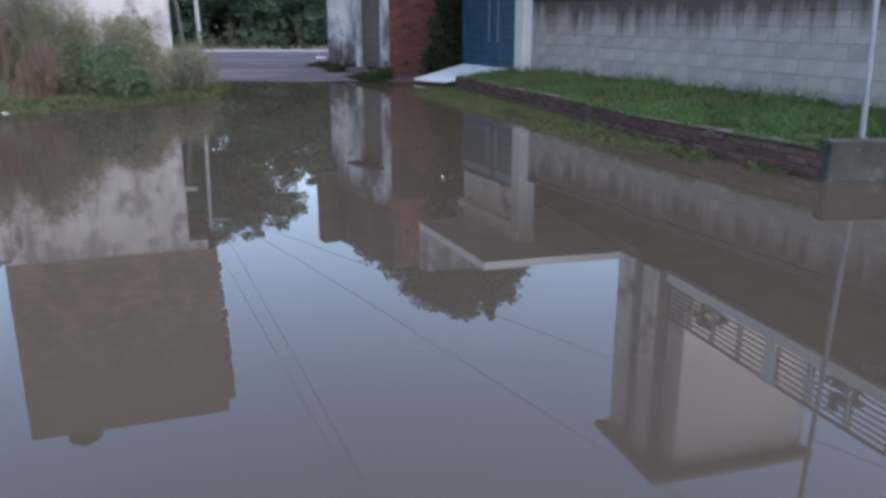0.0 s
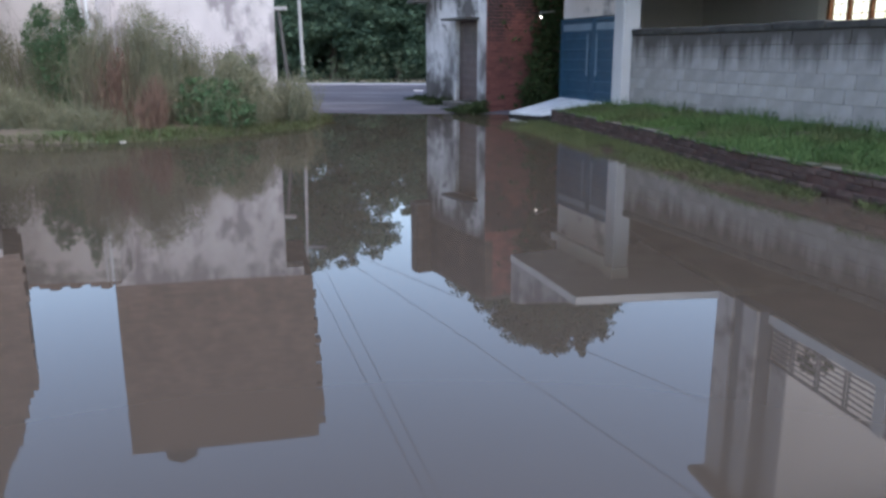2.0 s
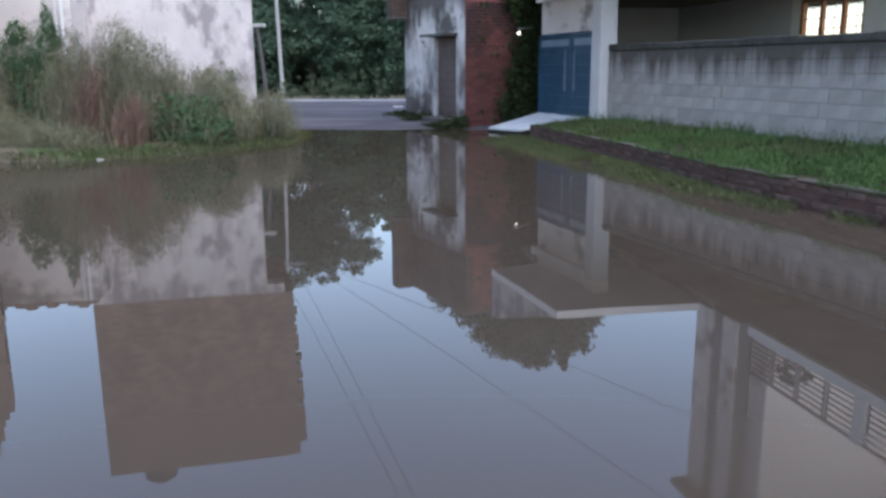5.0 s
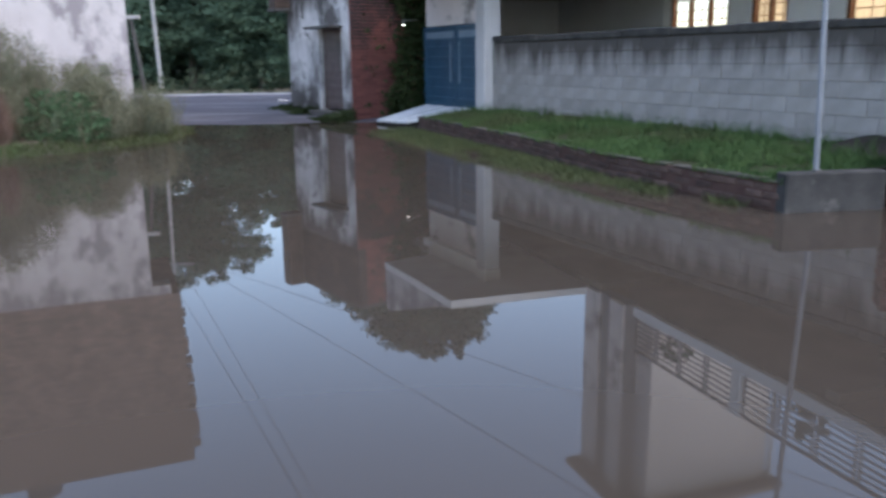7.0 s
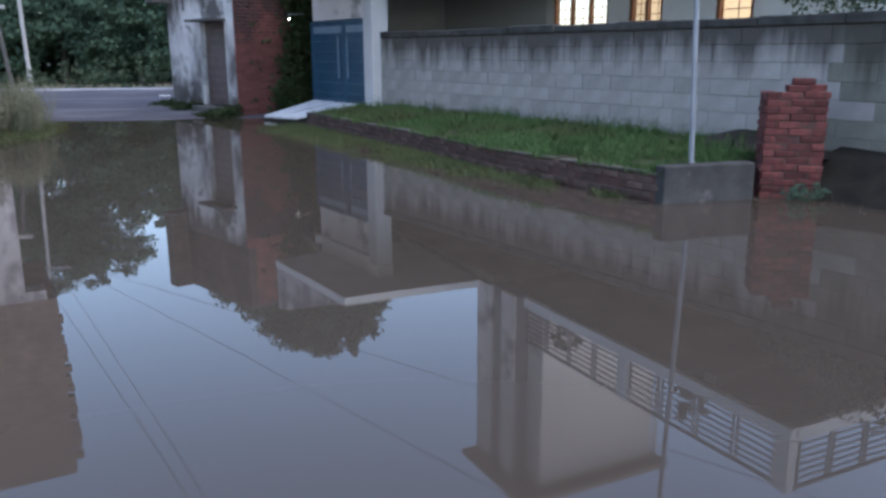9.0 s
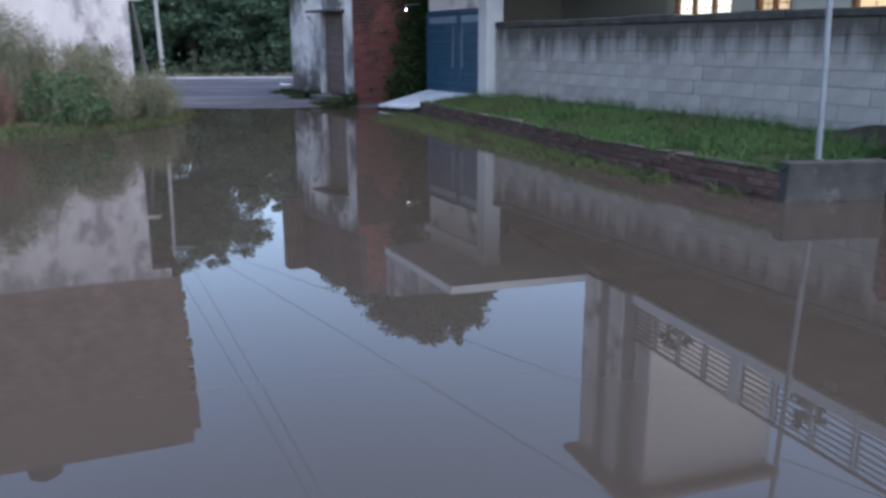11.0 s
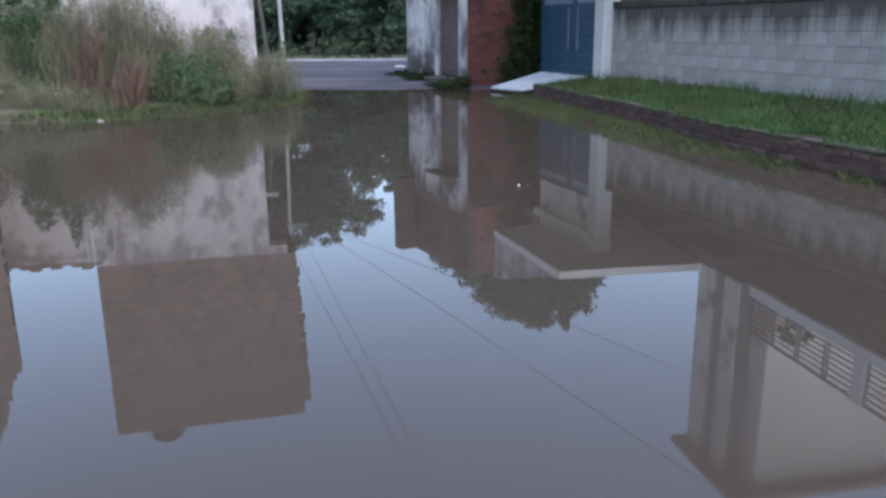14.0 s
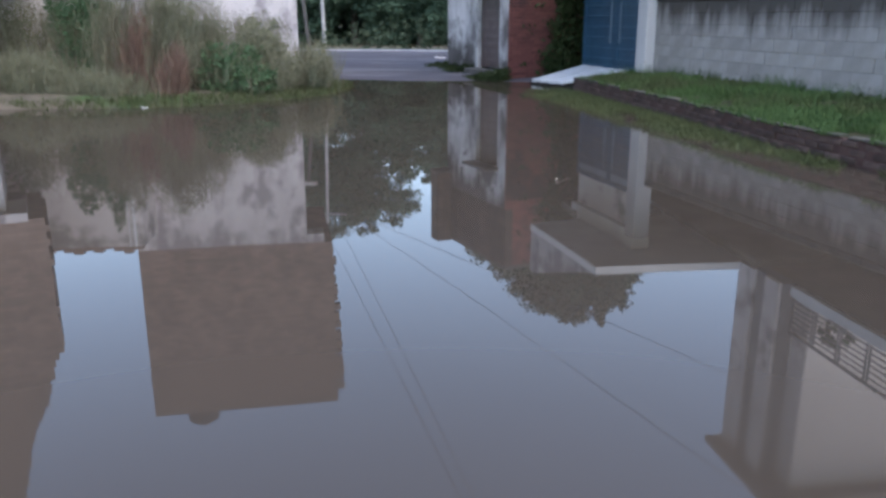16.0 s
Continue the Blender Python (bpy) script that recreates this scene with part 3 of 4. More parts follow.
# ground floor front wall with three window openings, set back under the terrace
openings = [(-3.67, -1.54), (-0.84, 0.21), (1.65, 2.57)]
WY = 3.0
edges = [-3.965] + [v for o in openings for v in o] + [6.5]
for i in range(0, len(edges), 2):
    boxpart("wall", house, M_WHITE, (edges[i], edges[i + 1], WY, WY + 0.2, 0.1, 3.115))
boxpart("wall_head", house, M_WHITE, (-1.29, 6.5, WY, WY + 0.2, 3.117, 3.328))
for x0, x1 in openings:
    boxpart("wall", house, M_WHITE, (x0, x1, WY, WY + 0.2, 0.1, 1.55))
    boxpart("wall", house, M_WHITE, (x0, x1, WY, WY + 0.2, 2.9, 3.115))
    win = boxpart("window", house, M_GLASS, (x0 + 0.05, x1 - 0.05, WY + 0.09, WY + 0.095, 1.6, 2.85))
    win.visible_shadow = False
    for dims in ((x0, x0 + 0.09, WY + 0.02, WY + 0.14, 1.55, 2.9), (x1 - 0.09, x1, WY + 0.02, WY + 0.14, 1.55, 2.9),
                 (x0 + 0.09, x1 - 0.09, WY + 0.02, WY + 0.14, 1.55, 1.62), (x0 + 0.09, x1 - 0.09, WY + 0.02, WY + 0.14, 2.83, 2.9)):
        boxpart("frame", win, M_FRAME, dims, 0.006)
    k = max(1, round((x1 - x0) / 0.7))
    for j in range(1, k):
        x = x0 + (x1 - x0) * j / k
        boxpart("mullion", win, M_FRAME, (x - 0.045, x + 0.045, WY + 0.03, WY + 0.13, 1.62, 2.83), 0.004)
    for j in range(5):
        z = 1.8 + 0.22 * j
        boxpart("grille_bar", win, M_FRAME, (x0 + 0.09, x1 - 0.09, WY + 0.1, WY + 0.112, z, z + 0.018))
    for j in range(1, 2 * k):
        x = x0 + (x1 - x0) * j / (2 * k)
        boxpart("grille_bar", win, M_FRAME, (x - 0.008, x + 0.008, WY + 0.114, WY + 0.124, 1.62, 2.83))
boxpart("wall", house, M_GREYWALL, (-11.0, -3.967, WY, WY + 0.2, 0.1, 3.11), label="dark grey painted veranda wall")
boxpart("veranda_end_wall", house, M_GREYWALL, (-9.72, -9.502, -2.5, WY - 0.002, 0.1, 3.28))
boxpart("wall", house, M_CREAM, (6.3, 6.5, WY + 0.2, DEEP, 0.1, 3.328))
boxpart("wall", house, M_CREAM, (-3.9, 6.29, DEEP - 0.2, DEEP, 0.1, 3.11))
boxpart("room_wall", house, M_CURTAIN, (-3.96, 6.28, WY + 2.2, WY + 2.3, 0.3, 3.1), label="warm cream inner wall")
# stair tower on the terrace: the finned front stands forward of the railing
tower = boxpart("stair_tower", house, M_CREAM, (-1.5, 0.6, 0.12, 3.02, 3.532, 7.36), 0.01, "cream painted stair tower")
boxpart("front_block", tower, M_FIN, (-1.5, 0.04, -0.17, 0.118, 3.29, 7.36), 0.008, "dark grey grooved front")
for x0, x1 in ((-1.5, -0.88), (-0.48, 0.02)):
    boxpart("fin", tower, M_PLASTER_C, (x0, x1, -0.24, -0.172, 3.29, 7.36), 0.008, "pale vertical fin")
boxpart("fin", tower, M_PLASTER_C, (0.12, 0.602, 0.09, 0.118, 3.534, 7.36), 0.006, "pale vertical fin")
boxpart("roof_slab", tower, M_EAVE, (-1.72, 0.9, -0.5, 3.3, 7.362, 7.5), 0.01, "brown stained overhanging roof slab")
bm = bmesh.new()
tube(bm, (0.66, 3.08, 3.6), (0.66, 3.08, 7.36), 0.05, 0.05, 10)
part("drain_pipe", bm, M_PIPE, tower, "pale drain pipe down the tower's corner")


def railing(m, panels, piers, along_label):
    """Framed panels of level bars between pale piers."""
    r = thing("terrace_railing", m, along_label, "railing", "railings of the terrace")
    for x0, x1 in piers:
        boxpart("pier", r, M_WHITE, (x0, x1, -0.02, 0.13, 3.534, 4.29), 0.008)
    for x0, x1 in panels:
        for x in (x0 + 0.03, x1 - 0.055):
            boxpart("post", r, M_RAIL, (x, x + 0.025, 0.03, 0.07, 3.534, 4.23), 0.003)
        boxpart("top_rail", r, M_RAIL, (x0, x1, 0.025, 0.08, 4.232, 4.275), 0.004)
        for k in range(6):
            z = 3.6 + 0.103 * k
            boxpart("bar", r, M_RAIL, (x0 + 0.056, x1 - 0.056, 0.04, 0.06, z, z + 0.028), 0.003)
    return r


railing(HOUSE, [(0.05, 0.8), (0.8, 1.55), (1.55, 2.32), (2.32, 3.05), (3.29, 4.08), (4.08, 4.88), (4.88, 5.66), (5.66, 6.4)], [(3.05, 3.29), (6.4, 6.66)], "dark metal bar railing between white piers")
railing(HOUSE @ frame_at(6.68, 0.14, 0, 1), [(0.02, 0.7), (0.7, 1.4), (1.4, 2.1), (2.1, 2.8), (2.8, 3.5), (3.5, 4.2)], [(4.2, 4.4)], "dark metal bar railing on the terrace side")

for x, y, hgt in ((1.0, 0.36, 0.5), (4.3, 0.4, 0.55)):
    p = thing("potted_plant", HOUSE @ pose(x, y, 3.424), "leafy green plant in a clay pot on the terrace", "plant", "plants on the terrace")
    bm = bmesh.new()
    tube(bm, (0, 0, 0), (0, 0, 0.26), 0.11, 0.16, 14)
    part("pot", bm, M_BRICK, p)
    quads("foliage", leaves(rng, clumps(rng, [(0, 0, 0.26 + hgt / 2, 0.34, 0.25, hgt / 2)], 240), 0.07), M_LEAF_MID, p)

lamp = new("room_lamp", bpy.data.lights.new("room_lamp", "AREA"))
lamp.data.shape, lamp.data.size, lamp.data.size_y, lamp.data.energy, lamp.data.color = "RECTANGLE", 8.5, 0.8, 44.0, (1.0, 0.88, 0.72)
lamp.matrix_world = HOUSE @ pose(0.4, WY + 1.2, 3.05)
boxpart("room_ceiling", house, M_WHITE, (-3.96, 6.28, WY + 0.202, WY + 2.19, 3.08, 3.115))

# ---- corner house with bare brick flank (beyond the gate) ----
AH = frame_at(-3.5, 23.75, 2.09, -3.3)
ah = thing("corner_house", AH, "old two-tone house, white plaster front and bare red brick flank", "house")
AL, ADEEP, ATOP = 4.15, 3.4, 4.75
AX = 0.6
dx0, dx1, dz = 2.46, 3.64, 2.24
for dims in ((AX, dx0, 0, 0.22, -0.2, 3.25), (dx1, AL - 0.06, 0, 0.22, -0.2, 3.25), (dx0, dx1, 0, 0.22, dz, 3.25)):
    boxpart("front_wall", ah, M_PLASTER_A, dims, label="stained white plaster wall")
boxpart("upper_wall", ah, M_BRICK_DARK, (AX, AL - 0.01, 0.01, 0.22, 3.252, ATOP), label="bare dark brick upper wall")
bay = boxpart("upper_bay", ah, M_BRICK_DARK, (0.33, 0.8, -0.42, 0.62, 2.85, 4.88), 0.02, "bare dark brick bay jutting from the upper floor")
boxpart("bay_slab", bay, M_CONC, (0.3, 0.83, -0.45, 0.62, 2.77, 2.848), 0.012)
boxpart("quoin", ah, M_BRICK_RED, (AL - 0.058, AL - 0.012, 0.003, 0.22, -0.2, 3.25), label="bare red brick corner")
boxpart("flank_wall", ah, M_BRICK_RED, (AL - 0.22, AL - 0.012, 0.222, ADEEP, -0.2, ATOP), label="bare red brick flank wall")
boxpart("back_wall", ah, M_BRICK_FAR, (AX, AL - 0.222, ADEEP - 0.2, ADEEP, -0.2, ATOP))
boxpart("end_wall", ah, M_PLASTER_B, (AX + 0.004, AX + 0.22, 0.222, ADEEP - 0.21, -0.2, ATOP))
boxpart("roof", ah, M_CONC, (AX + 0.24, AL - 0.03, 0.02, ADEEP, ATOP + 0.002, ATOP + 0.1), 0.01)
door = boxpart("door", ah, M_SHUTTER, (dx0 + 0.02, dx1 - 0.02, 0.1, 0.14, 0.25, dz - 0.01), 0.004, "closed brown-grey metal door")
for k in range(9):
    z = 0.35 + 0.2 * k
    boxpart("rib", door, M_SHUTTER, (dx0 + 0.04, dx1 - 0.04, 0.085, 0.099, z, z + 0.1), 0.006)
boxpart("apron", ah, M_MUD, (0.1, AL + 0.1, -0.7, -0.352, -0.3, 0.05), 0.02, "dark wet concrete apron")
boxpart("step", ah, M_CONC, (dx0 - 0.1, dx1 + 0.1, -0.35, 0.0, -0.2, 0.22), 0.015)
boxpart("canopy", ah, M_TANK, (dx0 - 0.1, dx1 + 0.1, -0.4, 0.0, 2.24, 2.3), 0.01, "thin stained concrete canopy over the door")
boxpart("plinth", ah, M_MUD, (AX - 0.03, dx0 - 0.102, -0.1, 0.0, -0.2, 0.24), 0.02)
boxpart("white_board", ah, M_PLASTER_B, (dx0 + 0.0, dx0 + 0.1, -0.06, -0.01, 0.24, 0.72), 0.006, "white board leaning at the door jamb")
for x in (1.15, 1.5, 2.6):
    boxpart("vent_slot", ah, M_TANK, (x, x + 0.09, -0.004, 0.02, 2.55, 2.95))
# creeper on the flank
rngc = np.random.default_rng(11)
pts = np.stack([AL - 0.012 + rngc.uniform(0, 0.18, 16000), rngc.uniform(0.3, 3.3, 16000), rngc.uniform(0.0, 4.9, 16000)], 1)
keep = (pts[:, 1] + 0.16 * np.sin(pts[:, 2] * 2.1) + 0.12 * np.cos(pts[:, 2] * 7 + pts[:, 1] * 9) + rngc.normal(0, 0.09, 16000) > 1.3 - 0.04 * pts[:, 2] - 0.45 * np.clip(0.9 - pts[:, 2], 0, 1)) | (rngc.random(16000) < 0.02)
cr = quads("creeper", leaves(rngc, pts[keep], 0.07), M_MOSS)
cr.matrix_basis = AH
tagged(cr, "dark green creeper clinging to the brick flank", "creeper", kind="stuff")

pts = np.stack([rngc.uniform(AX - 0.6, AL + 0.25, 12000), rngc.uniform(-0.75, -0.02, 12000), np.zeros(12000)], 1)
top_ = 0.3 * (0.7 + 0.3 * np.sin(pts[:, 0] * 7.1) * np.cos(pts[:, 0] * 3.3 + 1)) * np.where((pts[:, 0] > dx0 - 0.1) & (pts[:, 0] < dx1 + 0.1), 0.35, 1.0)
pts[:, 2] = 0.02 + rngc.random(12000) ** 1.3 * top_ * (1.2 + pts[:, 1])
sc = quads("scrub", leaves(rngc, pts, 0.04), M_MOSS)
sc.matrix_basis = AH
tagged(sc, "dark low scrub along the foot of the old house", "scrub", kind="stuff")

bulb = thing("wall_lamp", pose(-0.01, 19.38, 2.24), "small lit bulb on a bracket", "lamp")
bm = bmesh.new()
bmesh.ops.create_uvsphere(bm, u_segments=12, v_segments=8, radius=0.018)
part("bulb", bm, M_BULB, bulb)
bm = bmesh.new()
tube(bm, (0, 0, 0.03), (0, 0.0, 0.12), 0.025, 0.02, 8)
tube(bm, (0, 0, 0.1), (0.33, 1.0, 0.16), 0.012, 0.012, 6)
part("bracket", bm, M_RAIL, bulb)

# ---- plastered house with bare brick upper floors (across the water) ----
BH = frame_at(-9.96, 17.64, 3.9, 1.4)
bh = thing("tall_house", BH, "narrow house, patchy white plaster below and bare brick above", "house")
BL = 4.05
boxpart("lower_wall", bh, M_PLASTER, (0, BL, 0, 4.0, -0.2, 3.965), 0.01, "peeling mould-stained white plaster")
boxpart("upper_wall", bh, M_BRICK_FAR, (0.0, BL + 0.62, 0.012, 4.0, 3.967, 8.4), label="bare brown brick upper floors")
boxpart("corbel", bh, M_PLASTER, (BL + 0.002, BL + 0.42, 0.0, 0.5, 3.74, 3.965), 0.01, "pale plaster corbel")
rt = random.Random(4)
for k in range(16):
    z = 4.2 + 0.25 * k
    boxpart("toothing_brick", bh, M_BRICK_FAR, (BL + 0.62, BL + 0.64 + 0.014 * min(k, 9) + rt.choice((0.0, 0.02, 0.05)), 0.1, 0.33, z, z + rt.uniform(0.1, 0.249)))
tank = thing("water_tank", BH @ pose(1.13, 0.6, 8.4), "dark round plastic water tank on the roof", "tank")
bm = bmesh.new()
tube(bm, (0, 0, 0), (0, 0, 0.42), 0.4, 0.4, 20)
tube(bm, (0, 0, 0.42), (0, 0, 0.56), 0.4, 0.16, 20)
part("body", bm, M_TANK, tank)
bm = bmesh.new()
tube(bm, (0, 0, 0.555), (0, 0, 0.6), 0.15, 0.13, 16)
part("lid", bm, M_TANK, tank)

strut = thing("strut_post", pose(-5.92, 19.1, 0.0), "leaning concrete strut with a small ledge", "post")
bm = bmesh.new()
tube(bm, (0.1, 0, -0.1), (-0.16, 0, 2.42), 0.045, 0.045, 8)
part("shaft", bm, M_CONC, strut)
boxpart("ledge", strut, M_POLE, (-0.26, 0.04, -0.06, 0.06, 2.42, 2.5), 0.01)

# lower wing and neighbour further along
WH = frame_at(-13.6, 15.5, 1.0, 0.25)
wing = thing("low_house", WH, "low plastered house with ragged parapet", "house")
boxpart("wall", wing, M_PLASTER_C, (-5.0, 4.55, 0, 4, -0.2, 3.5))
for k in range(34):
    x = -2.9 + 7.4 * k / 34
    boxpart("parapet_brick", wing, M_BRICK_FAR, (x, x + 0.2, 0.02, 0.25, 3.502, 3.56 + 0.16 * ((k * 7) % 5) / 5))
for x0, x1, z0 in ((4.34, 4.4, 1.62), (4.24, 4.27, 1.8)):
    boxpart("pipe", wing, M_PIPE, (x0, x1, -0.07, -0.005, z0, 3.5), 0.01, "white plastic rain pipe")
NH = frame_at(-9.95, 13.78, 0.82, 0.57)
nh = thing("brick_house", NH, "tall bare brick house with a pale ledge", "house")
boxpart("base_wall", nh, M_PLASTER_C, (-9, -0.35, 0.06, 3, -0.2, 2.05))
boxpart("ledge", nh, M_PLASTER, (-9, 0.0, -0.2, 3, 2.052, 2.218), 0.01, "pale plaster ledge")
rn = random.Random(8)
for k in range(46):
    z = 2.22 + 0.14 * k
    xr = np.interp(z, [2.2, 3.0, 3.6, 4.7, 5.4, 6.0, 6.6, 7.8, 9.0], [0.3, 0.32, 0.28, 0.36, 0.05, -0.1, -0.45, -0.75, -1.0]) + rn.uniform(-0.04, 0.04)
    boxpart("wall_course", nh, M_BRICK_FAR, (-9, xr, 0.002 * (k % 2), 3, z, z + 0.139))

# ---- utility pole and cables ----
up = thing("utility_pole", pose(-11.3, 39.0, 0.1), "leaning slim concrete utility pole", "pole")
bm = bmesh.new()
tube(bm, (0, 0, -0.2), (-0.2, 0, 8.6), 0.095, 0.065, 12)
part("shaft", bm, M_POLE, up)
boxpart("crossarm", up, M_STEEL, (-1.0, 0.8, -0.05, 0.05, 8.0, 8.1), 0.005)
for (xa, ya, za), (xb, yb, zb) in (((-12.1, 39, 8.1), (5.4, -3.0, 7.6)), ((-11.2, 39, 8.15), (5.9, -4.0, 8.1)), ((-10.6, 39, 8.1), (15.5, -3.0, 8.0)), ((-10.7, 39, 7.9), (16.4, 6.0, 7.6))):
    cv = bpy.data.curves.new("overhead_cable", "CURVE")
    cv.dimensions, cv.bevel_depth, cv.bevel_resolution = "3D", 0.009, 1
    sp = cv.splines.new("POLY")
    sp.points.add(24)
    for i, p in enumerate(sp.points):
        f = i / 24
        p.co = (xa + (xb - xa) * f, ya + (yb - ya) * f, za + (zb - za) * f - 0.25 * 4 * f * (1 - f), 1)
    cv.materials.append(M_WIRE)
    tagged(new("overhead_cable", cv), "thin black overhead cable", "cable", "overhead cables")

# ---- plants ----
W = "dark green broadleaf tree at the roadside"
tree(-10.6, 42.0, 9.0, [(-1.6, 0, 7.8, 3.0, 2.2, 3.0), (0.9, 0, 7.1, 2.6, 2.2, 2.8), (-0.4, 0.2, 5.5, 2.0, 1.6, 2.2), (1.6, -0.5, 3.0, 2.2, 2.0, 2.0), (-2.0, -1, 2.8, 2.2, 1.8, 2.2)], 52000, 0.11, M_LEAF_DARK, 21, W)
tree(-7.2, 42.0, 6.9, [(0, 0, 4.4, 2.5, 2, 2.6), (1.4, 0, 2.2, 2.0, 1.8, 2.0), (-1.2, 0, 2.0, 2.0, 1.8, 1.9)], 40000, 0.11, M_LEAF_DARK, 22, W)
tree(-14.6, 42.5, 9.4, [(0, 0, 7.3, 2.8, 2.2, 3.2), (1.0, -0.6, 3.6, 2.4, 2.0, 2.6), (-2.2, 0, 3.6, 2.4, 2, 2.6)], 46000, 0.11, M_LEAF_DARK, 23, W)
tree(-4.4, 42.0, 5.8, [(0, 0, 3.0, 2.4, 2, 2.0), (1.8, 0, 2.6, 2.0, 1.8, 2.0)], 18000, 0.09, M_LEAF_DARK, 24, W)
tree(0.6, 30.5, 9.6, [(-0.3, 0, 6.4, 3.0, 1.8, 2.3), (-3.0, 0.2, 6.6, 1.0, 1.0, 1.35), (-2.2, 0.2, 7.3, 1.15, 1.0, 1.4), (-1.3, 0, 8.3, 0.9, 0.9, 1.25),
                      (-0.6, 0, 8.9, 0.95, 0.9, 1.1), (0.3, -0.1, 9.1, 0.75, 0.7, 1.15), (1.25, 0, 9.4, 0.36, 0.4, 0.85), (1.5, 0, 8.5, 0.95, 0.8, 1.2),
                      (2.3, 0.2, 7.4, 0.85, 0.8, 1.05), (0.6, 0, 7.8, 1.8, 1.3, 1.4)], 62000, 0.085, M_LEAF_DARK, 25, "tall leafy tree behind the houses", 0.25)
rngw = np.random.default_rng(31)
far = [(x, 46 + rngw.uniform(-3, 5), rngw.uniform(1.2, 3.0), 3.0, 2.0, rngw.uniform(2.4, 3.6)) for x in np.arange(-50, 12, 1.5)]
tagged(quads("far_woods", leaves(rngw, crown_points(rngw, far, 60000), 0.28), M_LEAF_DARK), "dense dark green woods beyond the road", "woods", kind="stuff")
near = [(x + rngw.uniform(-0.3, 0.3), 34.6 + rngw.uniform(-0.6, 0.8), 0.45, rngw.uniform(0.2, 0.6), 0.5, rngw.uniform(0.2, 1.6) ** 1.3) for x in np.arange(-16, -3, 0.62)]
tagged(quads("roadside_weeds", leaves(rngw, crown_points(rngw, near, 5000), 0.07), M_LEAF_ROAD), "uneven olive weeds along the road edge", "weeds", kind="stuff")


def bush(x, y, blobs, count, leaf, material, seed, label, stalks=0, stalk_h=1.5, name="bush"):
    r = np.random.default_rng(seed)
    t = thing(name, pose(x, y, 0.02), label, "bush", "bushes on the bank")
    quads("foliage", leaves(r, clumps(r, blobs, int(count * 2.2)), leaf * 0.6, 0.45), material, t)
    k = max(stalks, 20)
    rx = max(b[3] for b in blobs)
    roots_ = np.stack([r.normal(0, rx * 0.55, k), r.normal(0, 0.35, k), np.zeros(k) - 0.05], 1)
    tagged(t.children[0], kind="stuff")
    st = quads("dry_stem", blades(r, roots_, stalk_h, 0.006, 0.16), M_STALK, t)
    tagged(st, kind="stuff")
    if name == "bush":
        f = r.integers(0, len(blobs), 900)
        bb = np.array(blobs)[f]
        root2 = bb[:, :3] * np.array([1, 1, 0.55]) + r.normal(0, 0.45, (900, 3)) * bb[:, 3:6]
        root2[:, 2] = np.maximum(root2[:, 2], 0.0)
        tagged(quads("plume", blades(r, root2, 0.6 * float(bb[:, 5].mean()) + 0.15, 0.005, 0.28), M_LEAF_OLIVE if material != M_LEAF_RUST else M_LEAF_RUST, t), kind="stuff")
    return t


OL, GR, DK = "olive feathery bush at the water's edge", "bright green low bush on the bank", "dark leafy shrub on the bank"
RU = "reddish dry weed on the bank"
bush(-9.0, 14.9, [(0, 0, 1.0, 0.6, 0.6, 0.9), (0.25, 0, 1.8, 0.26, 0.3, 0.5), (0.28, 0, 2.35, 0.12, 0.15, 0.4), (-0.42, 0, 1.7, 0.34, 0.3, 0.4), (-0.36, 0, 2.15, 0.2, 0.2, 0.28)], 4200, 0.055, M_LEAF_MID, 41, DK, 60, 2.0)
bush(-10.4, 15.0, [(0, 0, 0.9, 0.9, 0.6, 0.9), (-0.4, 0.2, 1.6, 0.6, 0.4, 0.5)], 5000, 0.04, M_LEAF_OLIVE, 42, OL, 60, 1.7)
bush(-8.2, 14.5, [(0, 0, 0.9, 0.5, 0.5, 0.85), (0.1, 0, 1.6, 0.3, 0.3, 0.6)], 4600, 0.035, M_LEAF_OLIVE, 43, OL, 60, 2.0)
bush(-7.75, 14.35, [(0, 0, 0.6, 0.28, 0.4, 0.6), (0.1, 0, 1.25, 0.18, 0.3, 0.4)], 1500, 0.03, M_LEAF_RUST, 50, RU, 60, 1.5)
bush(-7.2, 14.7, [(0, 0, 0.8, 0.6, 0.5, 0.8), (0.1, 0, 1.6, 0.4, 0.4, 0.6)], 5000, 0.035, M_LEAF_OLIVE, 44, OL, 60, 1.9)
bush(-7.7, 15.3, [(0, 0, 1.1, 0.6, 0.5, 1.0), (0.1, 0, 1.9, 0.45, 0.4, 0.6)], 5200, 0.03, M_LEAF_OLIVE, 54, OL, 80, 2.2)
bush(-6.75, 15.4, [(0, 0, 0.8, 0.6, 0.5, 0.75), (-0.1, 0, 1.5, 0.4, 0.4, 0.5)], 4600, 0.03, M_LEAF_OLIVE, 55, OL, 60, 1.7)
bush(-9.7, 15.6, [(0, 0, 1.0, 0.7, 0.5, 1.0), (0.1, 0, 1.9, 0.5, 0.4, 0.5)], 5000, 0.03, M_LEAF_OLIVE, 56, OL, 80, 2.1)
bush(-6.95, 14.05, [(0, 0, 0.35, 0.25, 0.4, 0.4), (0.15, 0, 0.75, 0.14, 0.2, 0.35)], 900, 0.03, M_LEAF_RUST, 51, RU, 40, 0.9)
bush(-6.2, 14.9, [(-0.1, 0, 0.4, 0.55, 0.5, 0.4), (0.25, 0, 0.6, 0.45, 0.4, 0.45), (-0.3, 0, 0.75, 0.22, 0.3, 0.3), (0.5, 0, 0.35, 0.4, 0.4, 0.3)], 2600, 0.06, M_LEAF_MID, 45, GR, 20, 0.8)
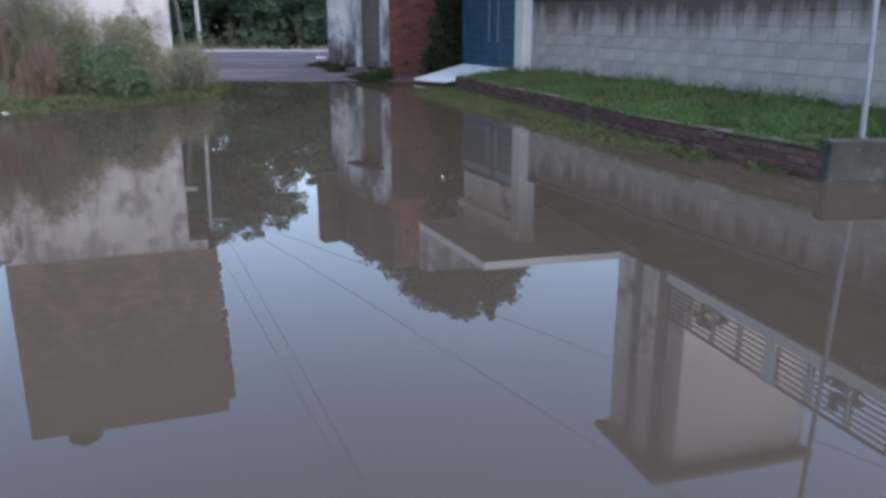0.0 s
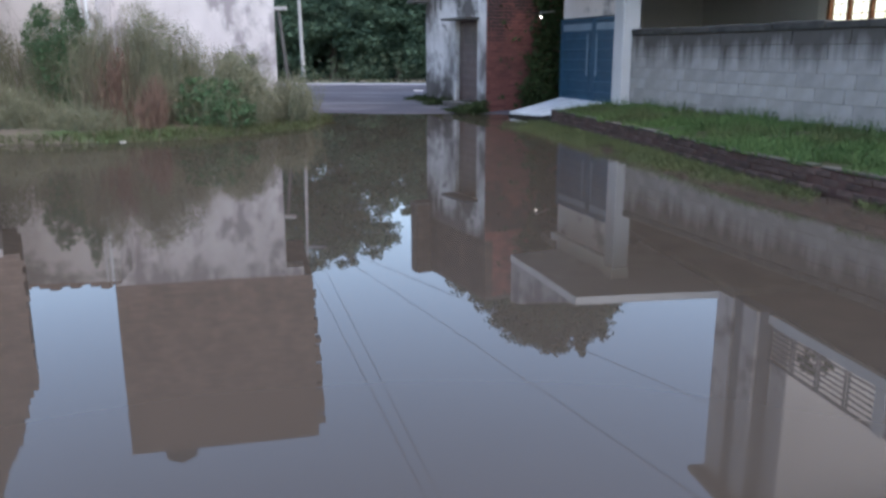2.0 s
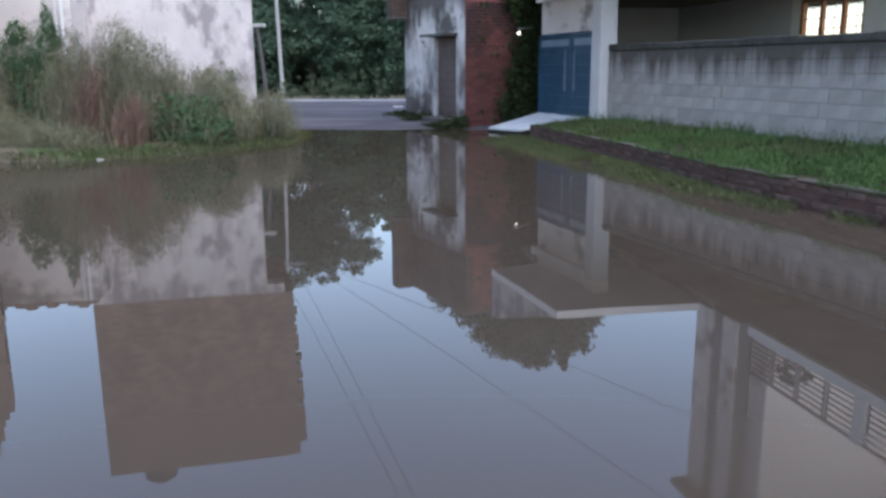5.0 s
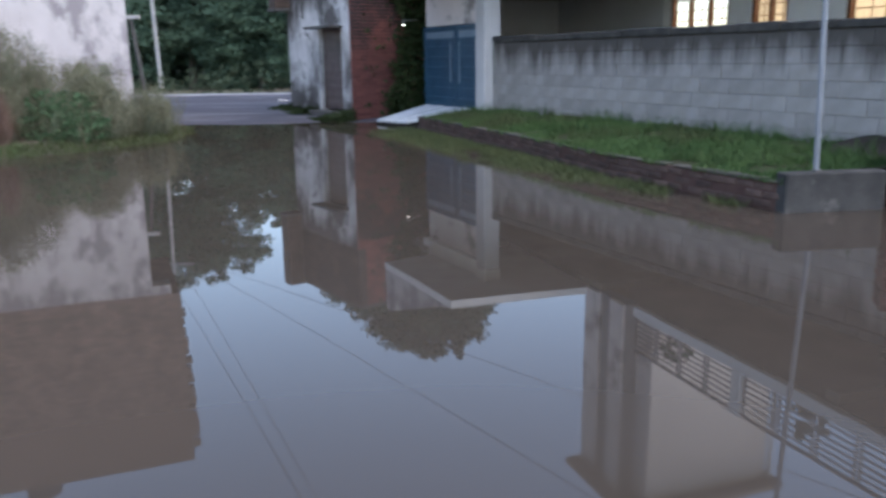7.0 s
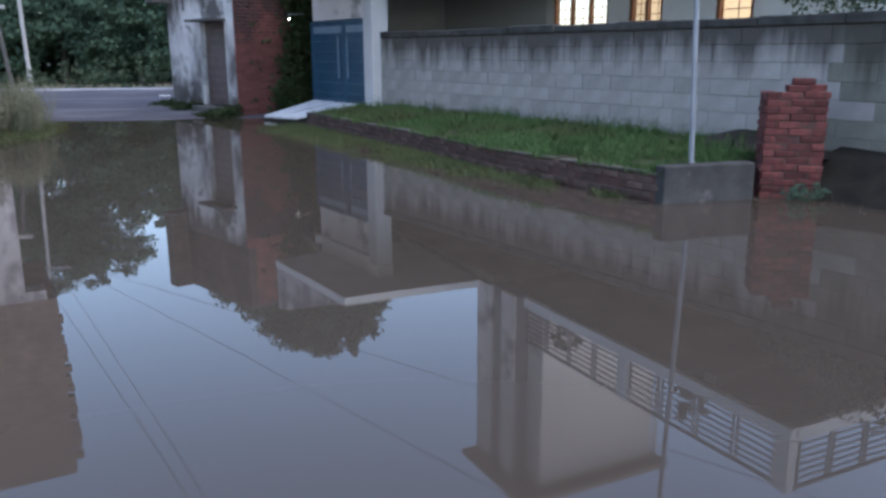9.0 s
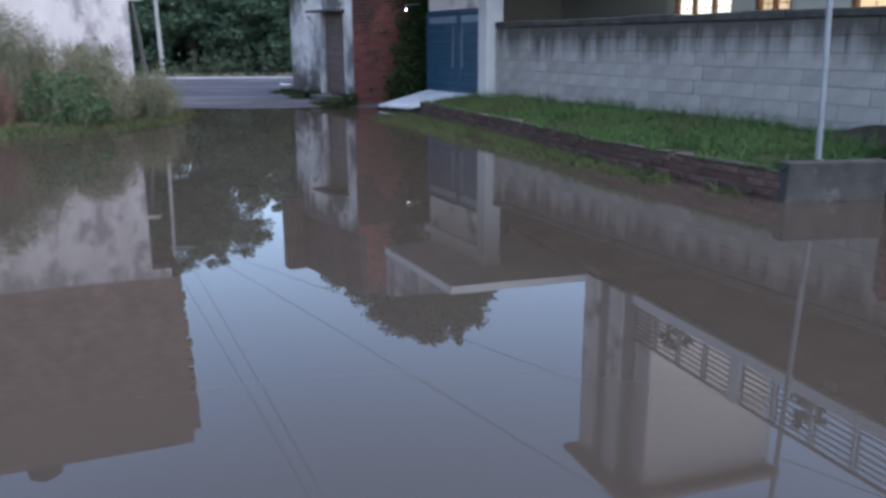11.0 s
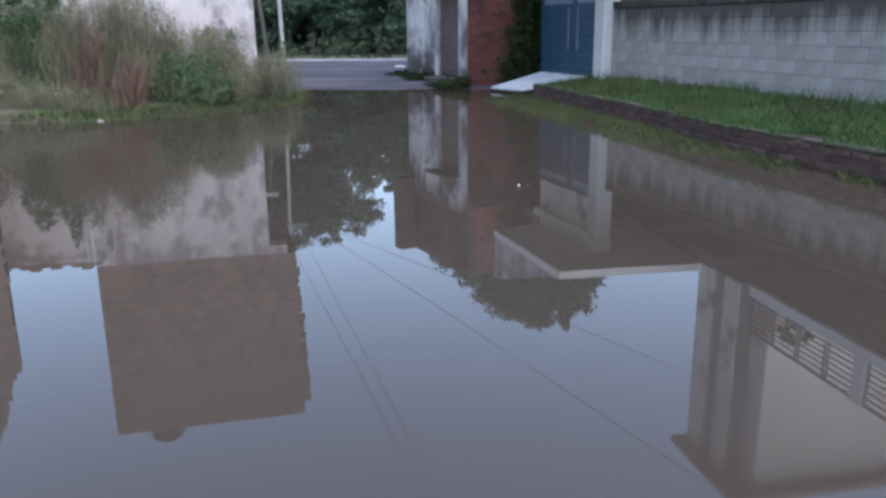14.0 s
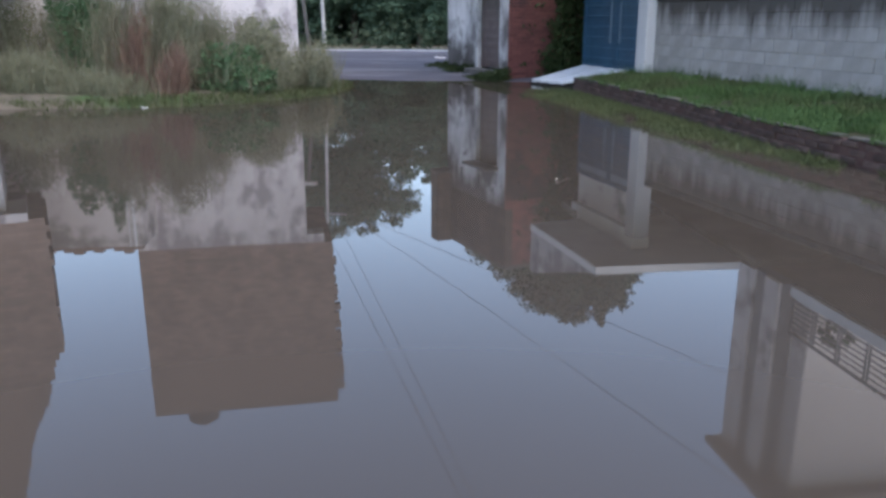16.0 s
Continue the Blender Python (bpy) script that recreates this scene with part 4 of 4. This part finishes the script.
bush(-5.6, 15.5, [(0, 0, 0.5, 0.6, 0.5, 0.55), (-0.3, 0, 1.0, 0.4, 0.4, 0.4)], 4000, 0.04, M_LEAF_OLIVE, 46, OL, 40, 1.0)
bush(-5.1, 16.6, [(0, 0, 0.45, 0.5, 0.6, 0.5)], 2800, 0.04, M_LEAF_OLIVE, 47, OL, 30, 0.9)
bush(-6.6, 16.6, [(0, 0, 0.7, 0.9, 0.6, 0.8), (0.5, 0, 1.2, 0.5, 0.4, 0.4)], 4500, 0.045, M_LEAF_OLIVE, 48, OL, 30, 1.3)
bush(-11.9, 14.4, [(0, 0, 0.8, 0.9, 0.6, 0.85)], 3600, 0.045, M_LEAF_OLIVE, 49, OL, 60, 1.4)
bush(-9.6, 13.9, [(0, 0, 0.4, 1.0, 0.4, 0.45)], 3000, 0.04, M_LEAF_OLIVE, 52, OL, 40, 0.7)
bush(-8.0, 13.6, [(0, 0, 0.25, 0.9, 0.35, 0.3)], 2200, 0.035, M_LEAF_OLIVE, 53, OL, 40, 0.5)
rngb = np.random.default_rng(61)
pts = []
while len(pts) < 6000:
    x, y = rngb.uniform(-14, -4.5), rngb.uniform(12.6, 19)
    if shore(x, y) > -0.04 and shore(x, y) < 0.12:
        pts.append((x, y, max(-0.02, shore(x, y))))
tagged(quads("bank_grass", blades(rngb, np.array(pts), 0.11, 0.008, 0.5), M_GRASS_WET), "rough grass along the flooded bank", "grass", kind="stuff")

# ---- block wall, block by block ----
WX, WL, COURSE, BLEN = 0.185, 13.5, 0.205, 0.575
wall = tagged(new("wall_east"), "grey concrete block wall with black rain streaks", "wall", kind="structure")
wall.matrix_basis = LOT
core = boxpart("core", wall, M_MORTAR, (WX, WL, 0.01, 0.17, -0.3, 1.779))
bm = bmesh.new()
rk = random.Random(2)
x = WX
while x < WL:
    w = rk.uniform(0.5, 1.1)
    dz = rk.uniform(-0.012, 0.012)
    box(bm, x, min(x + w, WL), -0.022 - rk.uniform(0, 0.012), 0.2, 1.781, 1.9 + dz, 0.016)
    x += w + 0.003
part("coping", bm, M_COPING, wall, "blackened crumbling mortar coping")
bms = []
for k in range(4):
    bm = bmesh.new()
    r = random.Random(k)
    for v in box(bm, 0.004, BLEN - 0.004, 0.0, 0.1, 0.004, COURSE - 0.004, 0.004):
        v.co += Vector((r.uniform(-0.002, 0.002), r.uniform(-0.003, 0.002), r.uniform(-0.002, 0.002)))
    bms.append(mesh_of("block", bm, M_BLOCK))
green = [me.copy() for me in bms]
for me in green:
    me.materials[0] = M_BLOCK_GREEN
rb = random.Random(5)
for c in range(9):
    z = -0.066 + c * COURSE
    x = (-0.237 if c % 2 else -0.404)
    while x < WL - BLEN:
        x0 = max(x, WX)
        w = x + BLEN - x0
        if w > 0.06:
            ob = new("block", rb.choice(green if x + rb.uniform(-0.6, 0.6) > 9.6 else bms))
            ob.parent = wall
            ob.matrix_basis = pose(x0, rb.uniform(-0.003, 0.002), z) @ Matrix.Diagonal((w / BLEN, 1, 1, 1))
        x += BLEN

# ---- brick kerb and brick pier ----
bmb = []
for k in range(4):
    bm = bmesh.new()
    r = random.Random(k + 9)
    for v in box(bm, 0.004, 0.226, 0.0, 0.108, 0.004, 0.071, 0.008):
        v.co += Vector((r.uniform(-0.004, 0.004), r.uniform(-0.004, 0.004), r.uniform(-0.003, 0.003)))
    bmb.append(bm)
old_bricks = []
for bm in bmb:
    cp = bm.copy()
    old_bricks.append(mesh_of("brick", cp, M_BRICK_OLD))
red_bricks = [mesh_of("brick", bm, M_BRICK) for bm in bmb]

M_BRICK_FLANK = mat("flank_brick", (0.095, 0.034, 0.031), (0.165, 0.06, 0.054), scale=2, grain=60, per_piece=0.22, dirt=(0.028, 0.02, 0.02), dirt_scale=0.8, dirt_at=0.43, sharp=0.2)
bm = bmesh.new()
box(bm, 0.004, 0.226, 0.0, 0.05, 0.004, 0.076, 0.005)
blotch(M_BRICK_FLANK, (0.02, 0.016, 0.017), [(-1.2, 20.3, 2.4, 1.1), (-0.52, 20.73, 3.0, 1.3), (-0.01, 21.05, 0.3, 0.7)])
flank_brick = mesh_of("brick", bm, M_BRICK_FLANK)
flank = next(c for c in ah.children if c.name.startswith("flank_wall"))
for c in range(37):
    y = 0.0 if c % 2 else -0.115
    while y < 1.95:
        y0 = max(y, rb.uniform(0.0, 0.012))
        ob = new("brick", flank_brick)
        ob.parent = flank
        ob.matrix_basis = pose(AL - 0.004 + rb.uniform(-0.004, 0.006), y0, -0.05 + 0.083 * c, 0, 0, 90) @ Matrix.Diagonal(((y + 0.23 - y0) / 0.23, 1, 1, 1))
        y += 0.235

kerb = tagged(new("brick_kerb"), "low old brick kerb holding the verge", "kerb", kind="structure")
kerb.matrix_basis = LOT
runs = [(-0.62, -1.36), (4.3, -1.92), (6.9, -2.3), (8.4, -2.35), (9.66, -2.37)]
for (xa, ya), (xb, yb) in zip(runs, runs[1:]):
    ln = math.hypot(xb - xa, yb - ya)
    fr = frame_at(xa, ya, xb - xa, yb - ya)
    boxpart("core", kerb, M_BRICK_MORTAR, (0, ln, 0.01, 0.2, -0.3, 0.27), m=fr)
    x = 0.0
    while x < ln - 0.05:
        w = min(rb.uniform(0.5, 1.3), ln - x)
        boxpart("lip", kerb, M_LIP, (x, x + w - 0.01, -0.012, 0.13, 0.272, 0.298 + rb.uniform(-0.008, 0.01)), 0.008, m=fr)
        x += w + (0.12 if rb.random() < 0.3 else 0.0)
    for c in range(4):
        x = -0.115 if c % 2 else 0.0
        while x < ln - 0.15:
            if c < 3 and rb.random() > 0.06 and x > -0.05:
                ob = new("brick", rb.choice(old_bricks))
                ob.parent = kerb
                ob.matrix_basis = fr @ pose(x, rb.uniform(-0.01, 0.008), 0.02 + 0.082 * c + rb.uniform(-0.003, 0.003), rb.uniform(-1.5, 1.5), 0, rb.uniform(-1.5, 1.5))
            x += 0.235

pier = thing("brick_pier", frame_at(4.8, 7.76, 0.8, -0.3), "broken red brick gate pier standing in the water", "pier")
boxpart("core", pier, M_BRICK_MORTAR, (0.008, 0.592, 0.008, 0.392, -0.3, 1.07), 0.02)
for c in range(18):
    z = -0.25 + 0.0745 * c
    for face in range(3):
        if face == 0:
            fr, ln = pose(0, 0, z), 0.6
        elif face == 1:
            fr, ln = pose(0, 0.4, z, 0, 0, -90), 0.4
        else:
            fr, ln = pose(0.6, 0, z, 0, 0, 90), 0.4
        x = -0.0 if c % 2 == face % 2 else -0.115
        while x < ln - 0.06:
            x0 = max(x, 0.0)
            w = min(x + 0.23, ln) - x0
            ob = new("brick", rb.choice(red_bricks))
            ob.parent = pier
            ob.matrix_basis = fr @ pose(x0, rb.choice((-0.012, -0.004, 0.0, 0.003, 0.006)), rb.uniform(-0.005, 0.005), rb.uniform(-2, 2), rb.uniform(-1.5, 1.5), rb.uniform(-2.5, 2.5)) @ Matrix.Diagonal((w / 0.23, 1, 1, 1))
            x += 0.235
for x, y, z, a in ((0.2, 0.03, 1.085, 4), (0.24, 0.05, 1.157, -6), (0.24, 0.2, 1.085, 12), (0.4, 0.24, 1.085, -8)):
    ob = new("brick", rb.choice(red_bricks))
    ob.parent = pier
    ob.matrix_basis = pose(x, y, z, 0, 0, a)
# dark wet earth heaped against the wall beyond the pier
bm = bmesh.new()
vs = []
for i in range(15):
    x = 10.2 + 0.25 * i
    vs.append([bm.verts.new((x, -1.05 * k / 6 + 0.02, 0.56 * (1 - (k / 6) ** 1.5) - 0.1 + 0.05 * noise.noise((x * 2, k * 0.7, 2)))) for k in range(7)])
for a, b in zip(vs, vs[1:]):
    for i in range(6):
        bm.faces.new((a[i], b[i], b[i + 1], a[i + 1]))
tagged(part("earth_bank", bm, mat("wet_earth", (0.01, 0.009, 0.008), (0.024, 0.022, 0.018), scale=3, spec=0.08), m=LOT), "dark wet earth heaped against the wall", "earth", kind="structure")

bm = bmesh.new()
vs = []
for i in range(13):
    x = 8.5 + 0.15 * i
    top = 0.24 * math.sin(math.pi * min(1.0, (i + 0.6) / 9) ** 0.7 * 0.9)
    vs.append([bm.verts.new((x, -0.85 * k / 6 + 0.02, 0.33 + top * (1 - (k / 6) ** 1.4) + 0.03 * noise.noise((x * 3, k * 0.9, 4)))) for k in range(7)])
for a, b in zip(vs, vs[1:]):
    for i in range(6):
        bm.faces.new((a[i], b[i], b[i + 1], a[i + 1]))
tagged(part("earth_heap", bm, M_MUD, m=LOT), "dark damp earth heaped on the verge by the wall", "earth", kind="structure")
shrub = thing("shrub", LOT @ pose(10.6, 0.75, 0.0), "olive green shrub leaning over the block wall", "shrub")
rs = np.random.default_rng(81)
bm = bmesh.new()
for dx in (-0.5, 0.0, 0.6):
    tube(bm, (dx * 0.3, 0, -0.1), (dx * 1.6, -0.2, 2.2), 0.04, 0.015, 6)
part("stem", bm, M_BARK, shrub)
quads("foliage", leaves(rs, crown_points(rs, [(-0.9, -0.45, 2.1, 0.65, 0.4, 0.3), (0.1, -0.4, 2.3, 0.9, 0.5, 0.45), (1.3, -0.4, 2.2, 0.9, 0.5, 0.5), (2.4, -0.3, 2.3, 0.9, 0.5, 0.6)], 5200), 0.035), M_LEAF_ROAD, shrub)

for x, y, z, w in ((-7.0, 13.1, -0.01, 0.1), (-3.95, 26.9, 0.14, 0.3)):
    bm = bmesh.new()
    r = random.Random(int(w * 100))
    for v in box(bm, -w / 2, w / 2, -w / 4, w / 4, 0, w * 0.28, w * 0.08):
        v.co += Vector((r.uniform(-0.15, 0.15) * w, r.uniform(-0.1, 0.1) * w, r.uniform(0, 0.08) * w))
    ob = part("plastic_scrap", bm, M_LITTER, m=pose(x, y, z, 0, 4, 25))
    tagged(ob, "crumpled white plastic scrap at the water's edge", "litter", "scraps of litter")
wd = bush(5.12, 7.42, [(0, 0, 0.07, 0.26, 0.1, 0.1)], 240, 0.035, M_LEAF_DARK, 71, "green weeds at the foot of the brick pier", 20, 0.12, name="weeds")
